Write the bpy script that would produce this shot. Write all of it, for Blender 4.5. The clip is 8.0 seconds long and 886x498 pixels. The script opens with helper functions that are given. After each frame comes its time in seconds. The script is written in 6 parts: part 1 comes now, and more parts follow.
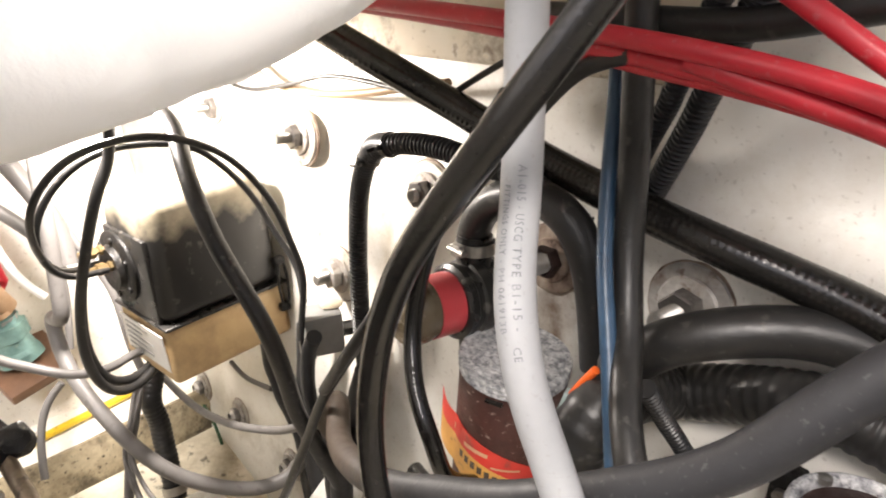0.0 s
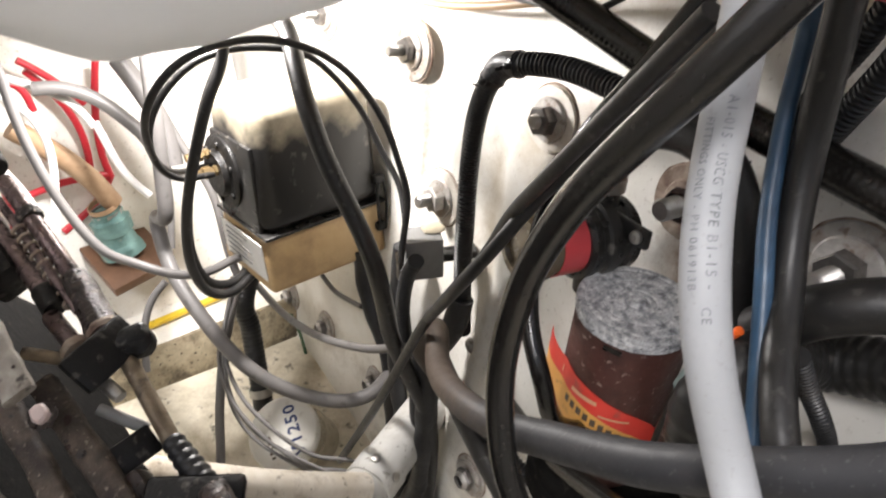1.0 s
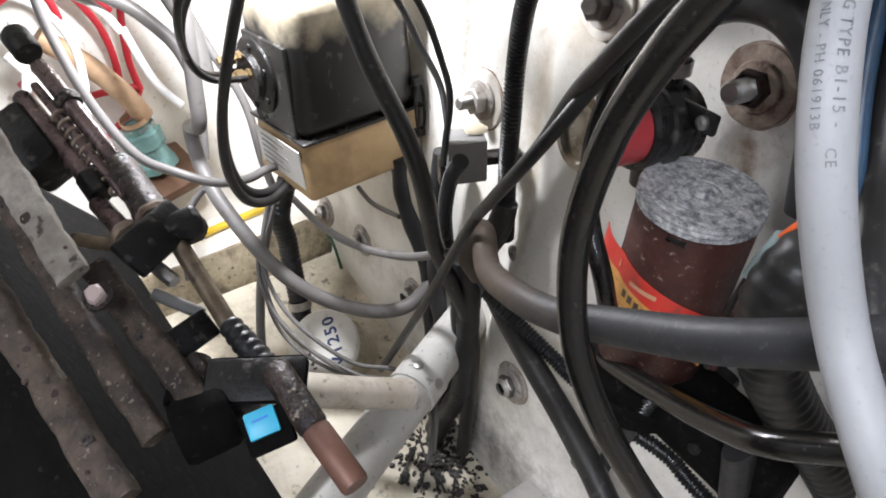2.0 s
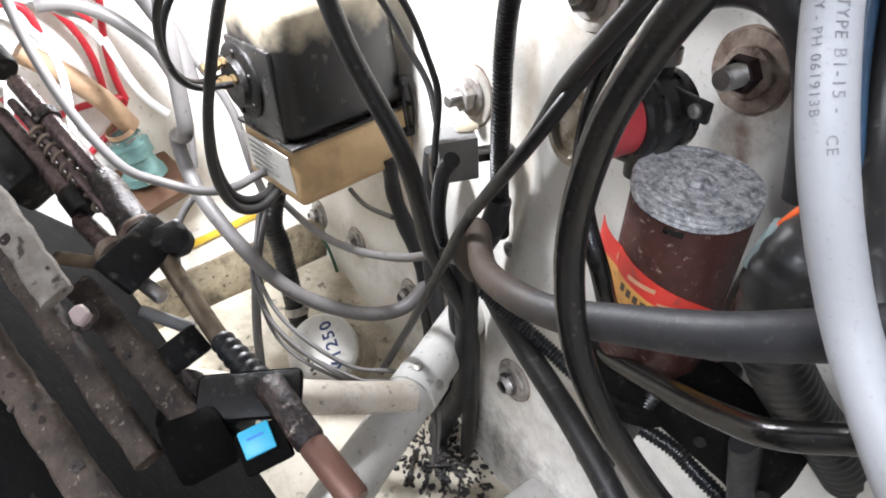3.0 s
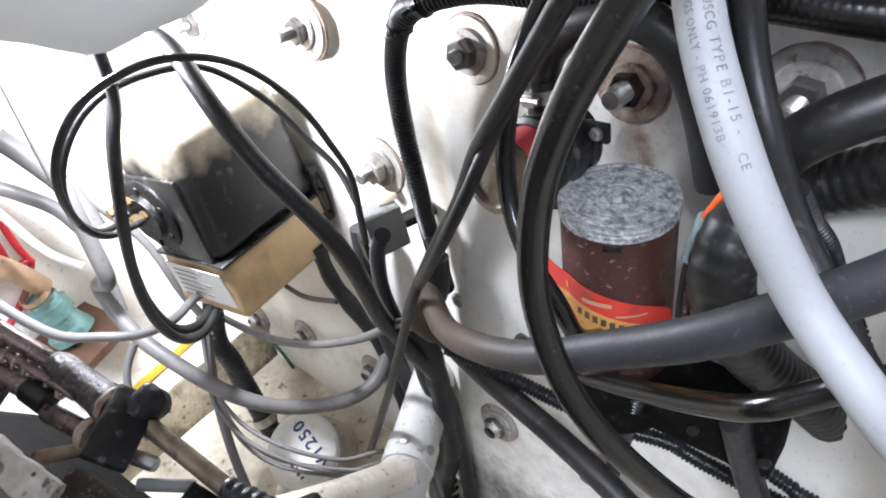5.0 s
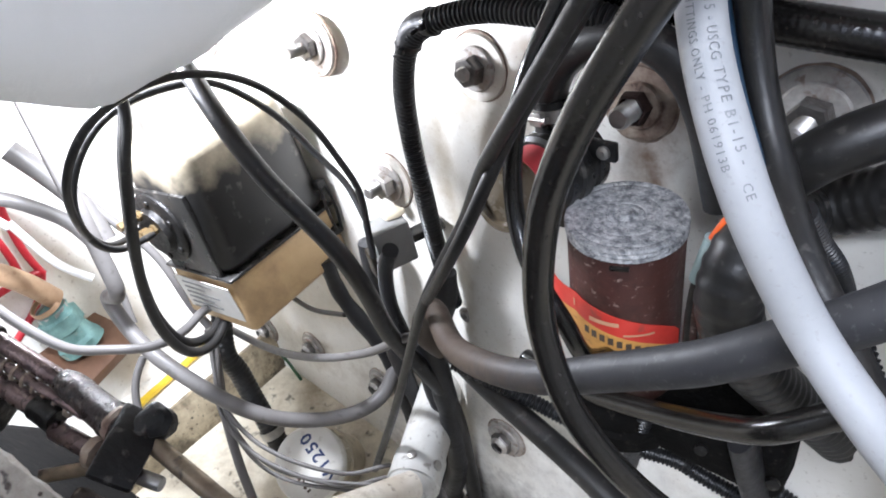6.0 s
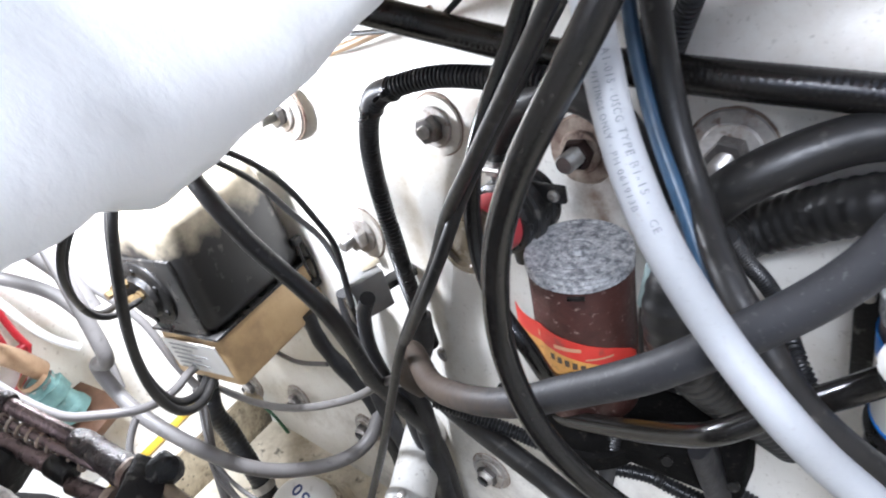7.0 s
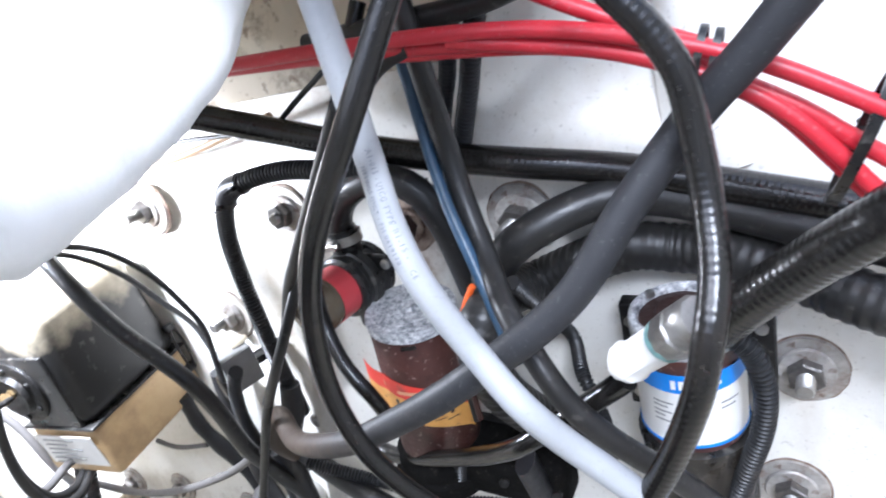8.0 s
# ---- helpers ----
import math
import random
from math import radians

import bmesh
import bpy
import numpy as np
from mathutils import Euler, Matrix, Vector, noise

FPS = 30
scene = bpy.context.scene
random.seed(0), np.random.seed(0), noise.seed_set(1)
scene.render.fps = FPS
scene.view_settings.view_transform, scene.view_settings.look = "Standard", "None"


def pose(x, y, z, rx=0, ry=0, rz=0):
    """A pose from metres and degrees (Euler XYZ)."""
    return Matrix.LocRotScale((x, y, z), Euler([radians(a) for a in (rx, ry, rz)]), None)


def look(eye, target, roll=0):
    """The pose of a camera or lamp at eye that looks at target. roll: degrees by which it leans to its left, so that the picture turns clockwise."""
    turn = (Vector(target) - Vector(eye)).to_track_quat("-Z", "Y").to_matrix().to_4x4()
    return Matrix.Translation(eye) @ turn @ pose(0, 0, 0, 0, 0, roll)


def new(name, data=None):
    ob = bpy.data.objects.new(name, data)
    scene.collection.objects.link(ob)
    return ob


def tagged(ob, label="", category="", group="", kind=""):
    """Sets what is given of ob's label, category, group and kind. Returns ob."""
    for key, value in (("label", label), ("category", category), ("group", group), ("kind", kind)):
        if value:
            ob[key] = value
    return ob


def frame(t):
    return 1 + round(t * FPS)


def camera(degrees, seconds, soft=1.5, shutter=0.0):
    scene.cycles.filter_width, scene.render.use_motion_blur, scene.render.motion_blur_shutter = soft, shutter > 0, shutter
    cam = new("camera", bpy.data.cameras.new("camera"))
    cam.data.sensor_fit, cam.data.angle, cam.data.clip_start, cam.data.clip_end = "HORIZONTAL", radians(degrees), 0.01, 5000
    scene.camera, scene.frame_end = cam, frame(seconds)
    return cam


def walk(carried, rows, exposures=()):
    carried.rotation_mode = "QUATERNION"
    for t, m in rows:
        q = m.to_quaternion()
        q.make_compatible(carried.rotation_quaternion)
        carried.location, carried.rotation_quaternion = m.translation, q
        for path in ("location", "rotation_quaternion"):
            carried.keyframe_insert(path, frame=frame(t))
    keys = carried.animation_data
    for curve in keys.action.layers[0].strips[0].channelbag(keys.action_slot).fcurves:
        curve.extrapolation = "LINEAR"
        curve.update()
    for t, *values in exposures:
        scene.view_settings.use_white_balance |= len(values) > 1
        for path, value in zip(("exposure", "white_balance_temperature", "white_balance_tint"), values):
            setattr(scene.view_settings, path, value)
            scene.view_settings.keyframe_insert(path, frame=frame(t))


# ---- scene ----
cam = camera(64.9, 8.0, soft=1.85, shutter=0.3)
SKY, SUN, LAMP = 0.34, 3.4, 44.0
EXPOSURES = [(0, 0.18, 6850, 15), (1.5, -0.38, 6050, 13), (3, -0.02, 5800, 13), (4.5, 0.12, 5600, 13), (6.5, 0.04, 5550, 13), (7.2, 0.3, 5500, 13), (8, 0.48, 5350, 13)]
PATH = [
    (0, (0.055, 0.055, 0.586), (-1.306, 1.285, -0.211), -2.6),
    (0.5, (0.03, 0.054, 0.588), (-1.393, 1.175, -0.259), -0.6),
    (1, (-0.001, 0.044, 0.573), (-1.423, 1.052, -0.407), -0.6),
    (1.5, (-0.016, 0.034, 0.547), (-1.407, 0.948, -0.561), -2.2),
    (1.7, (-0.018, 0.025, 0.536), (-1.397, 0.921, -0.602), -2.1),
    (3, (-0.027, 0.034, 0.53), (-1.392, 0.925, -0.629), -4.7),
    (3.5, (-0.037, 0.032, 0.539), (-1.33, 1.026, -0.618), -20.0),
    (4, (-0.033, 0.038, 0.55), (-1.205, 1.128, -0.649), -21.3),
    (4.5, (-0.038, 0.033, 0.546), (-1.217, 1.148, -0.624), -17.2),
    (4.7, (-0.037, 0.021, 0.551), (-1.279, 1.127, -0.56), -16.8),
    (6, (-0.036, 0.027, 0.565), (-1.332, 1.128, -0.487), -16.9),
    (6.5, (-0.032, 0.023, 0.57), (-1.327, 1.134, -0.472), -17.4),
    (7, (0.006, -0.004, 0.593), (-1.257, 1.21, -0.371), -19.3),
    (7.5, (0.075, -0.037, 0.611), (-1.079, 1.305, -0.321), -18.8),
    (8, (0.126, -0.061, 0.617), (-0.904, 1.423, -0.24), -19.0),
]
walk(cam, [(t, look(eye, target, roll)) for t, eye, target, roll in PATH], EXPOSURES)

# ---- light ----
world = bpy.data.worlds.new("world")
scene.world = world
world.use_nodes = True
wnt = world.node_tree
sky = wnt.nodes.new("ShaderNodeTexSky")
sky.sky_type = 'NISHITA'
sky.sun_disc = False
sky.sun_elevation = radians(55)
sky.sun_rotation = radians(200)
sky.air_density, sky.dust_density = 1.0, 3.0
pale = wnt.nodes.new("ShaderNodeHueSaturation")
pale.inputs["Saturation"].default_value = 0.45
wnt.links.new(sky.outputs[0], pale.inputs["Color"])
wnt.links.new(pale.outputs[0], wnt.nodes["Background"].inputs[0])
wnt.nodes["Background"].inputs[1].default_value = SKY

sun = new("sun", bpy.data.lights.new("sun", 'SUN'))
sun.data.energy, sun.data.angle, sun.data.color = SUN, radians(16), (1.0, 0.97, 0.92)
sun.matrix_world = look((0.75, -0.75, 1.5), (0.0, 0.35, 0.2))

# the work lamp that hangs behind the coaming, over the box
lamp = new("work_lamp_light", bpy.data.lights.new("work_lamp_light", 'SPOT'))
lamp.data.shadow_soft_size, lamp.data.energy, lamp.data.color = 0.035, LAMP, (1.0, 0.96, 0.90)
lamp.data.spot_size, lamp.data.spot_blend = radians(178), 0.4
lamp.matrix_world = look((-0.88, 0.30, 0.475), (-0.87, 0.46, 0.0))


# ---- materials ----
def mat(name, base, dark=None, rough=0.5, metal=0.0, scale=40.0, big=4.0, mix=0.5, bump=0.15, bump_scale=None,
        spots=None, spot_amount=0.0, spot_scale=60.0, coat=0.0, stain=None, stain_amount=0.0, stain_scale=3.0, per_object=0.0, rough_var=0.15):
    """A surface with grain at two scales, speckles of dirt or painted glints, wide stains and fine relief."""
    m = bpy.data.materials.new(name)
    m.use_nodes = True
    nt = m.node_tree
    N, L = nt.nodes, nt.links
    b = N["Principled BSDF"]
    co = N.new("ShaderNodeTexCoord").outputs["Object"]
    dark = dark or tuple(c * 0.6 for c in base)

    def noise_tex(s, detail=6.0, rough_n=0.6):
        n = N.new("ShaderNodeTexNoise")
        n.inputs["Scale"].default_value, n.inputs["Detail"].default_value, n.inputs["Roughness"].default_value = s, detail, rough_n
        L.new(co, n.inputs["Vector"])
        return n.outputs["Fac"]

    def ramp(fac, lo, hi):
        r = N.new("ShaderNodeMapRange")
        r.inputs["From Min"].default_value, r.inputs["From Max"].default_value = lo, hi
        L.new(fac, r.inputs["Value"])
        return r.outputs["Result"]

    def mixed(fac, a, c2, amount=1.0):
        x = N.new("ShaderNodeMix")
        x.data_type = 'RGBA'
        k = N.new("ShaderNodeMath")
        k.operation = 'MULTIPLY'
        k.inputs[1].default_value = amount
        L.new(fac, k.inputs[0])
        L.new(k.outputs[0], x.inputs[0])
        for sock, v in ((x.inputs[6], a), (x.inputs[7], c2)):
            if isinstance(v, tuple):
                sock.default_value = (*v, 1)
            else:
                L.new(v, sock)
        return x.outputs[2]

    fine = noise_tex(scale)
    wide = noise_tex(big, 4.0)
    col = mixed(ramp(fine, 0.3, 0.7), base, dark, mix * 0.6)
    col = mixed(ramp(wide, 0.42, 0.68), col, dark, mix)
    if stain:
        col = mixed(ramp(noise_tex(stain_scale, 8.0, 0.7), 0.5, 0.68), col, stain, stain_amount)
    if spots:
        col = mixed(ramp(noise_tex(spot_scale, 3.0, 0.5), 0.62, 0.72), col, spots, spot_amount)
    if per_object:
        info = N.new("ShaderNodeObjectInfo")
        hsv = N.new("ShaderNodeHueSaturation")
        L.new(ramp(info.outputs["Random"], 0, 1), hsv.inputs["Value"])
        hsv.inputs["Value"].default_value = 1
        mr = N.new("ShaderNodeMapRange")
        mr.inputs["To Min"].default_value, mr.inputs["To Max"].default_value = 1 - per_object, 1 + per_object
        L.new(info.outputs["Random"], mr.inputs["Value"])
        L.new(mr.outputs["Result"], hsv.inputs["Value"])
        L.new(col, hsv.inputs["Color"])
        col = hsv.outputs["Color"]
    L.new(col, b.inputs["Base Color"])
    rr = N.new("ShaderNodeMapRange")
    rr.inputs["To Min"].default_value, rr.inputs["To Max"].default_value = max(0.03, rough - rough_var), min(1, rough + rough_var)
    L.new(fine, rr.inputs["Value"])
    L.new(rr.outputs["Result"], b.inputs["Roughness"])
    b.inputs["Metallic"].default_value = metal
    b.inputs["Coat Weight"].default_value = coat
    b.inputs["Coat Roughness"].default_value = 0.15
    if bump:
        bp = N.new("ShaderNodeBump")
        bp.inputs["Strength"].default_value = bump
        bp.inputs["Distance"].default_value = 0.002
        L.new(noise_tex(bump_scale or scale * 2), bp.inputs["Height"])
        L.new(bp.outputs["Normal"], b.inputs["Normal"])
    return m


GEL = mat("painted_fibreglass", (0.80, 0.785, 0.74), (0.67, 0.635, 0.56), rough=0.42, scale=70, big=5, mix=0.5, bump=0.4, bump_scale=140,
          spots=(0.22, 0.17, 0.12), spot_amount=0.45, spot_scale=150, stain=(0.54, 0.47, 0.36), stain_amount=0.5, stain_scale=5.0)
GEL_FLOOR = mat("dirty_fibreglass", (0.72, 0.67, 0.55), (0.52, 0.46, 0.34), rough=0.5, scale=50, big=9, mix=0.6, bump=0.4,
                spots=(0.06, 0.05, 0.035), spot_amount=0.8, spot_scale=45, stain=(0.22, 0.17, 0.10), stain_amount=0.65, stain_scale=7.0)
COAMING = mat("coaming_gelcoat", (0.88, 0.88, 0.86), (0.78, 0.775, 0.74), rough=0.40, scale=25, big=3, mix=0.4, bump=0.9, bump_scale=26, spots=(0.62, 0.60, 0.55), spot_amount=0.3, spot_scale=30)
# mid-grey base, about half as light as the transom's paint
SHELF = mat("grimy_grey_step", (0.40, 0.39, 0.37), (0.26, 0.245, 0.225), rough=0.5, scale=50, big=9, mix=0.6, bump=0.5, spots=(0.08, 0.07, 0.055), spot_amount=0.6, spot_scale=120, stain=(0.20, 0.18, 0.15), stain_amount=0.6, stain_scale=8.0)
MOLD = mat("mouldy_laminate", (0.40, 0.34, 0.23), (0.12, 0.09, 0.055), rough=0.8, scale=60, big=16, mix=0.9, bump=0.9, spots=(0.025, 0.022, 0.016), spot_amount=0.95, spot_scale=110, stain=(0.05, 0.042, 0.026), stain_amount=0.95, stain_scale=16)
BOARD = mat("stained_board", (0.62, 0.56, 0.44), (0.46, 0.38, 0.27), rough=0.6, scale=40, big=6, mix=0.5, bump=0.4, spots=(0.16, 0.10, 0.06), spot_amount=0.7,
            spot_scale=60, stain=(0.10, 0.06, 0.035), stain_amount=0.95, stain_scale=10)
OIL = mat("oily_bilge_dirt", (0.05, 0.045, 0.04), (0.012, 0.011, 0.01), rough=0.3, scale=70, big=20, mix=0.8, bump=0.9, spots=(0.3, 0.28, 0.24), spot_amount=0.7, spot_scale=80)
RUBBER = mat("black_rubber", (0.019, 0.0185, 0.018), (0.008, 0.0078, 0.0076), rough=0.40, scale=120, big=14, mix=0.6, bump=0.25, bump_scale=110, spots=(0.12, 0.11, 0.10), spot_amount=0.35,
             spot_scale=90, stain=(0.034, 0.030, 0.026), stain_amount=0.4, stain_scale=18)
# the pale spots are dotted highlights on the hoses, put into the colour
GLOSSY = mat("glossy_black_rubber", (0.010, 0.0093, 0.0085), (0.006, 0.0055, 0.005), rough=0.16, scale=150, big=16, mix=0.5, bump=0.14, bump_scale=420, coat=0.0,
             spots=(0.16, 0.14, 0.12), spot_amount=0.16, spot_scale=340, stain=(0.022, 0.017, 0.014), stain_amount=0.4, stain_scale=26, rough_var=0.07)
GREY_RUBBER = mat("grey_rubber", (0.028, 0.0285, 0.031), (0.019, 0.019, 0.021), rough=0.55, scale=90, big=9, mix=0.5, bump=0.15, bump_scale=260, spots=(0.25, 0.24, 0.23), spot_amount=0.14, spot_scale=260)
GREY_CABLE = mat("grey_cable_sheath", (0.145, 0.138, 0.133), (0.10, 0.092, 0.088), rough=0.45, scale=90, big=14, mix=0.4, bump=0.05, spots=(0.05, 0.045, 0.04), spot_amount=0.5, spot_scale=50)
CONDUIT = mat("corrugated_plastic", (0.012, 0.0125, 0.0135), (0.007, 0.007, 0.0075), rough=0.36, scale=90, big=14, mix=0.4, bump=0.05, stain=(0.04, 0.034, 0.028), stain_amount=0.4, stain_scale=22)
TAPE = mat("black_cloth_tape", (0.022, 0.022, 0.024), (0.01, 0.01, 0.011), rough=0.4, scale=110, big=22, mix=0.6, bump=0.8, bump_scale=60)
WHITE_HOSE_M = mat("pale_grey_hose", (0.37, 0.38, 0.39), (0.30, 0.31, 0.32), rough=0.55, scale=160, big=9, mix=0.4, bump=0.10, bump_scale=300, spots=(0.22, 0.20, 0.18), spot_amount=0.25, spot_scale=300)
INK = mat("grey_print", (0.13, 0.135, 0.145), (0.26, 0.27, 0.28), rough=0.5, scale=500, big=160, mix=0.9, bump=0)
RED = mat("red_cable_sheath", (0.50, 0.022, 0.035), (0.36, 0.018, 0.028), rough=0.36, scale=60, big=8, mix=0.5, bump=0.06, spots=(0.55, 0.30, 0.30), spot_amount=0.2, spot_scale=220)
BLUE = mat("blue_hose_rubber", (0.030, 0.075, 0.14), (0.018, 0.04, 0.07), rough=0.4, scale=80, big=20, mix=0.6, bump=0.1)
BROWN = mat("brown_painted_steel", (0.080, 0.030, 0.024), (0.038, 0.016, 0.013), rough=0.42, scale=70, big=18, mix=0.7, bump=0.35, spots=(0.42, 0.34, 0.29), spot_amount=0.5,
            spot_scale=170, stain=(0.026, 0.013, 0.011), stain_amount=0.7, stain_scale=26)
ZINC = mat("oxidised_zinc", (0.66, 0.67, 0.68), (0.13, 0.135, 0.15), rough=0.62, metal=0.3, scale=240, big=100, mix=1.0, bump=0.9, bump_scale=220, spots=(0.05, 0.05, 0.06), spot_amount=0.85,
           spot_scale=300, stain=(0.86, 0.86, 0.85), stain_amount=0.75, stain_scale=130)
STEEL = mat("stainless_steel", (0.46, 0.45, 0.43), (0.24, 0.225, 0.20), rough=0.36, metal=0.85, scale=120, big=40, mix=0.6, bump=0.2, spots=(0.22, 0.15, 0.1), spot_amount=0.4, spot_scale=110)
WASHER = mat("weathered_washer_steel", (0.52, 0.50, 0.47), (0.27, 0.25, 0.23), rough=0.48, metal=0.4, scale=130, big=34, mix=0.7, bump=0.35, spots=(0.14, 0.08, 0.05), spot_amount=0.7,
             spot_scale=90, stain=(0.24, 0.16, 0.11), stain_amount=0.6, stain_scale=25)
NUT = mat("dark_nut_steel", (0.22, 0.21, 0.20), (0.09, 0.08, 0.075), rough=0.34, metal=0.8, scale=160, big=60, mix=0.7, bump=0.3, spots=(0.45, 0.40, 0.34), spot_amount=0.5, spot_scale=140)
WASHER_PAINTED = mat("painted_washer", (0.72, 0.69, 0.63), (0.50, 0.45, 0.39), rough=0.5, metal=0.15, scale=90, big=30, mix=0.7, bump=0.35, spots=(0.16, 0.1, 0.06), spot_amount=0.75, spot_scale=70)
RUST_DARK = mat("dark_rust", (0.045, 0.022, 0.018), (0.02, 0.011, 0.010), rough=0.6, metal=0.3, scale=90, big=30, mix=0.8, bump=0.6)
RUSTY = mat("rusty_washer", (0.42, 0.35, 0.28), (0.12, 0.065, 0.045), rough=0.7, metal=0.15, scale=80, big=34, mix=0.9, bump=0.5, spots=(0.05, 0.028, 0.02), spot_amount=0.8, spot_scale=70)
BLACK_PLASTIC = mat("black_plastic", (0.013, 0.0125, 0.012), (0.008, 0.0078, 0.0075), rough=0.30, scale=60, big=6, mix=0.5, bump=0.04, stain=(0.10, 0.08, 0.055), stain_amount=0.35, stain_scale=9, spots=(0.3, 0.28, 0.25), spot_amount=0.25, spot_scale=48)
BEIGE = mat("beige_plastic", (0.56, 0.40, 0.21), (0.40, 0.26, 0.12), rough=0.42, scale=40, big=9, mix=0.6, bump=0.05, stain=(0.20, 0.13, 0.07), stain_amount=0.5, stain_scale=11)
PAPER = mat("white_label_paper", (0.76, 0.75, 0.72), (0.62, 0.60, 0.56), rough=0.5, scale=60, big=12, mix=0.4, bump=0.05)
BRASS = mat("brass", (0.44, 0.33, 0.17), (0.22, 0.15, 0.08), rough=0.32, metal=0.9, scale=90, big=40, mix=0.6, bump=0.1)
LABEL_RED = mat("red_label_print", (0.66, 0.05, 0.035), (0.45, 0.04, 0.03), rough=0.42, scale=60, big=18, mix=0.5, bump=0.05, spots=(0.16, 0.07, 0.05), spot_amount=0.5, spot_scale=70)
LABEL_YELLOW = mat("orange_label_print", (0.74, 0.40, 0.10), (0.52, 0.24, 0.06), rough=0.45, scale=60, big=18, mix=0.7, bump=0.05, spots=(0.12, 0.07, 0.03), spot_amount=0.75, spot_scale=75)
LABEL_BLUE = mat("blue_label_print", (0.02, 0.22, 0.72), (0.015, 0.17, 0.55), rough=0.4, scale=60, big=18, mix=0.3, bump=0.03)
PRINT_DARK = mat("dark_print", (0.10, 0.07, 0.05), rough=0.5, scale=80, mix=0.5, bump=0)
PRINT_PALE = mat("pale_print", (0.62, 0.34, 0.20), rough=0.5, scale=80, mix=0.4, bump=0)
CLEAR_CAP = mat("yellowed_clear_plastic", (0.15, 0.12, 0.08), (0.085, 0.066, 0.042), rough=0.25, scale=60, big=24, mix=0.6, bump=0.08, coat=0.4)
BOWL_RED = mat("red_bowl_label", (0.62, 0.07, 0.08), (0.44, 0.05, 0.06), rough=0.35, scale=60, big=20, mix=0.5, bump=0.05)
GREY_PLASTIC = mat("grey_plastic", (0.27, 0.27, 0.265), (0.19, 0.19, 0.185), rough=0.5, scale=60, big=15, mix=0.5, bump=0.08)
WHITE_PLASTIC = mat("white_plastic", (0.78, 0.77, 0.73), (0.64, 0.61, 0.54), rough=0.4, scale=50, big=9, mix=0.45, bump=0.05, spots=(0.3, 0.26, 0.2), spot_amount=0.35, spot_scale=60)
CREAM_PLASTIC = mat("cream_plastic", (0.56, 0.50, 0.38), (0.40, 0.34, 0.24), rough=0.35, scale=50, big=12, mix=0.6, bump=0.08, spots=(0.14, 0.11, 0.07), spot_amount=0.55, spot_scale=60)
MARKER = mat("blue_marker_ink", (0.03, 0.05, 0.14), rough=0.5, scale=80, mix=0.3, bump=0)
# its light spots paint small glints on the grease
GREASY = mat("greasy_rusty_steel", (0.040, 0.026, 0.022), (0.008, 0.006, 0.0055), rough=0.30, metal=0.2, scale=150, big=50, mix=1.0, bump=1.0, spots=(0.42, 0.36, 0.30), spot_amount=0.6, spot_scale=190,
             stain=(0.13, 0.09, 0.07), stain_amount=0.7, stain_scale=60)
CRUST = mat("crusted_bar_rust", (0.12, 0.090, 0.066), (0.026, 0.018, 0.014), rough=0.6, metal=0.1, scale=120, big=42, mix=1.0, bump=1.0, spots=(0.42, 0.36, 0.28), spot_amount=0.5, spot_scale=240,
            stain=(0.022, 0.014, 0.011), stain_amount=0.95, stain_scale=34)
WORN_ROD = mat("worn_purple_rod", (0.20, 0.145, 0.14), (0.05, 0.032, 0.03), rough=0.28, metal=0.55, scale=120, big=45, mix=0.9, bump=0.5, spots=(0.02, 0.013, 0.012), spot_amount=0.8, spot_scale=90)
BLACK_STEEL = mat("black_greasy_steel", (0.009, 0.0085, 0.008), (0.005, 0.0046, 0.0045), rough=0.42, scale=70, big=20, mix=0.6, bump=0.7, spots=(0.2, 0.18, 0.16), spot_amount=0.4, spot_scale=95)
ROD = mat("stained_rod_steel", (0.30, 0.235, 0.155), (0.10, 0.07, 0.045), rough=0.42, metal=0.3, scale=90, big=24, mix=0.9, bump=0.4, spots=(0.03, 0.024, 0.02), spot_amount=0.8, spot_scale=70, stain=(0.30, 0.25, 0.18), stain_amount=0.5, stain_scale=40)
COPPER = mat("rusty_copper_tube", (0.17, 0.085, 0.058), (0.08, 0.045, 0.036), rough=0.55, metal=0.25, scale=70, big=24, mix=0.7, bump=0.2)
TEAL = mat("verdigris_bronze", (0.22, 0.38, 0.36), (0.09, 0.19, 0.18), rough=0.65, scale=70, big=24, mix=0.8, bump=0.6, spots=(0.5, 0.45, 0.33), spot_amount=0.6, spot_scale=55)
TAN = mat("tan_wrapped_hose", (0.52, 0.36, 0.23), (0.33, 0.20, 0.11), rough=0.6, scale=60, big=16, mix=0.7, bump=0.5, spots=(0.2, 0.1, 0.05), spot_amount=0.5, spot_scale=60)
TAN_WIRE = mat("tan_wire_sheath", (0.30, 0.20, 0.11), (0.20, 0.13, 0.07), rough=0.5, scale=60, big=16, mix=0.5, bump=0.05)
WOOD = mat("wet_brown_wood", (0.17, 0.085, 0.045), (0.08, 0.04, 0.022), rough=0.55, scale=50, big=10, mix=0.7, bump=0.4)
YELLOW = mat("yellow_plastic", (0.72, 0.50, 0.03), (0.52, 0.34, 0.02), rough=0.4, scale=60, big=20, mix=0.5, bump=0.05, spots=(0.08, 0.06, 0.02), spot_amount=0.6, spot_scale=50)
CYAN = mat("cyan_tag_plastic", (0.06, 0.48, 0.72), (0.04, 0.36, 0.58), rough=0.4, scale=60, big=20, mix=0.3, bump=0.05)
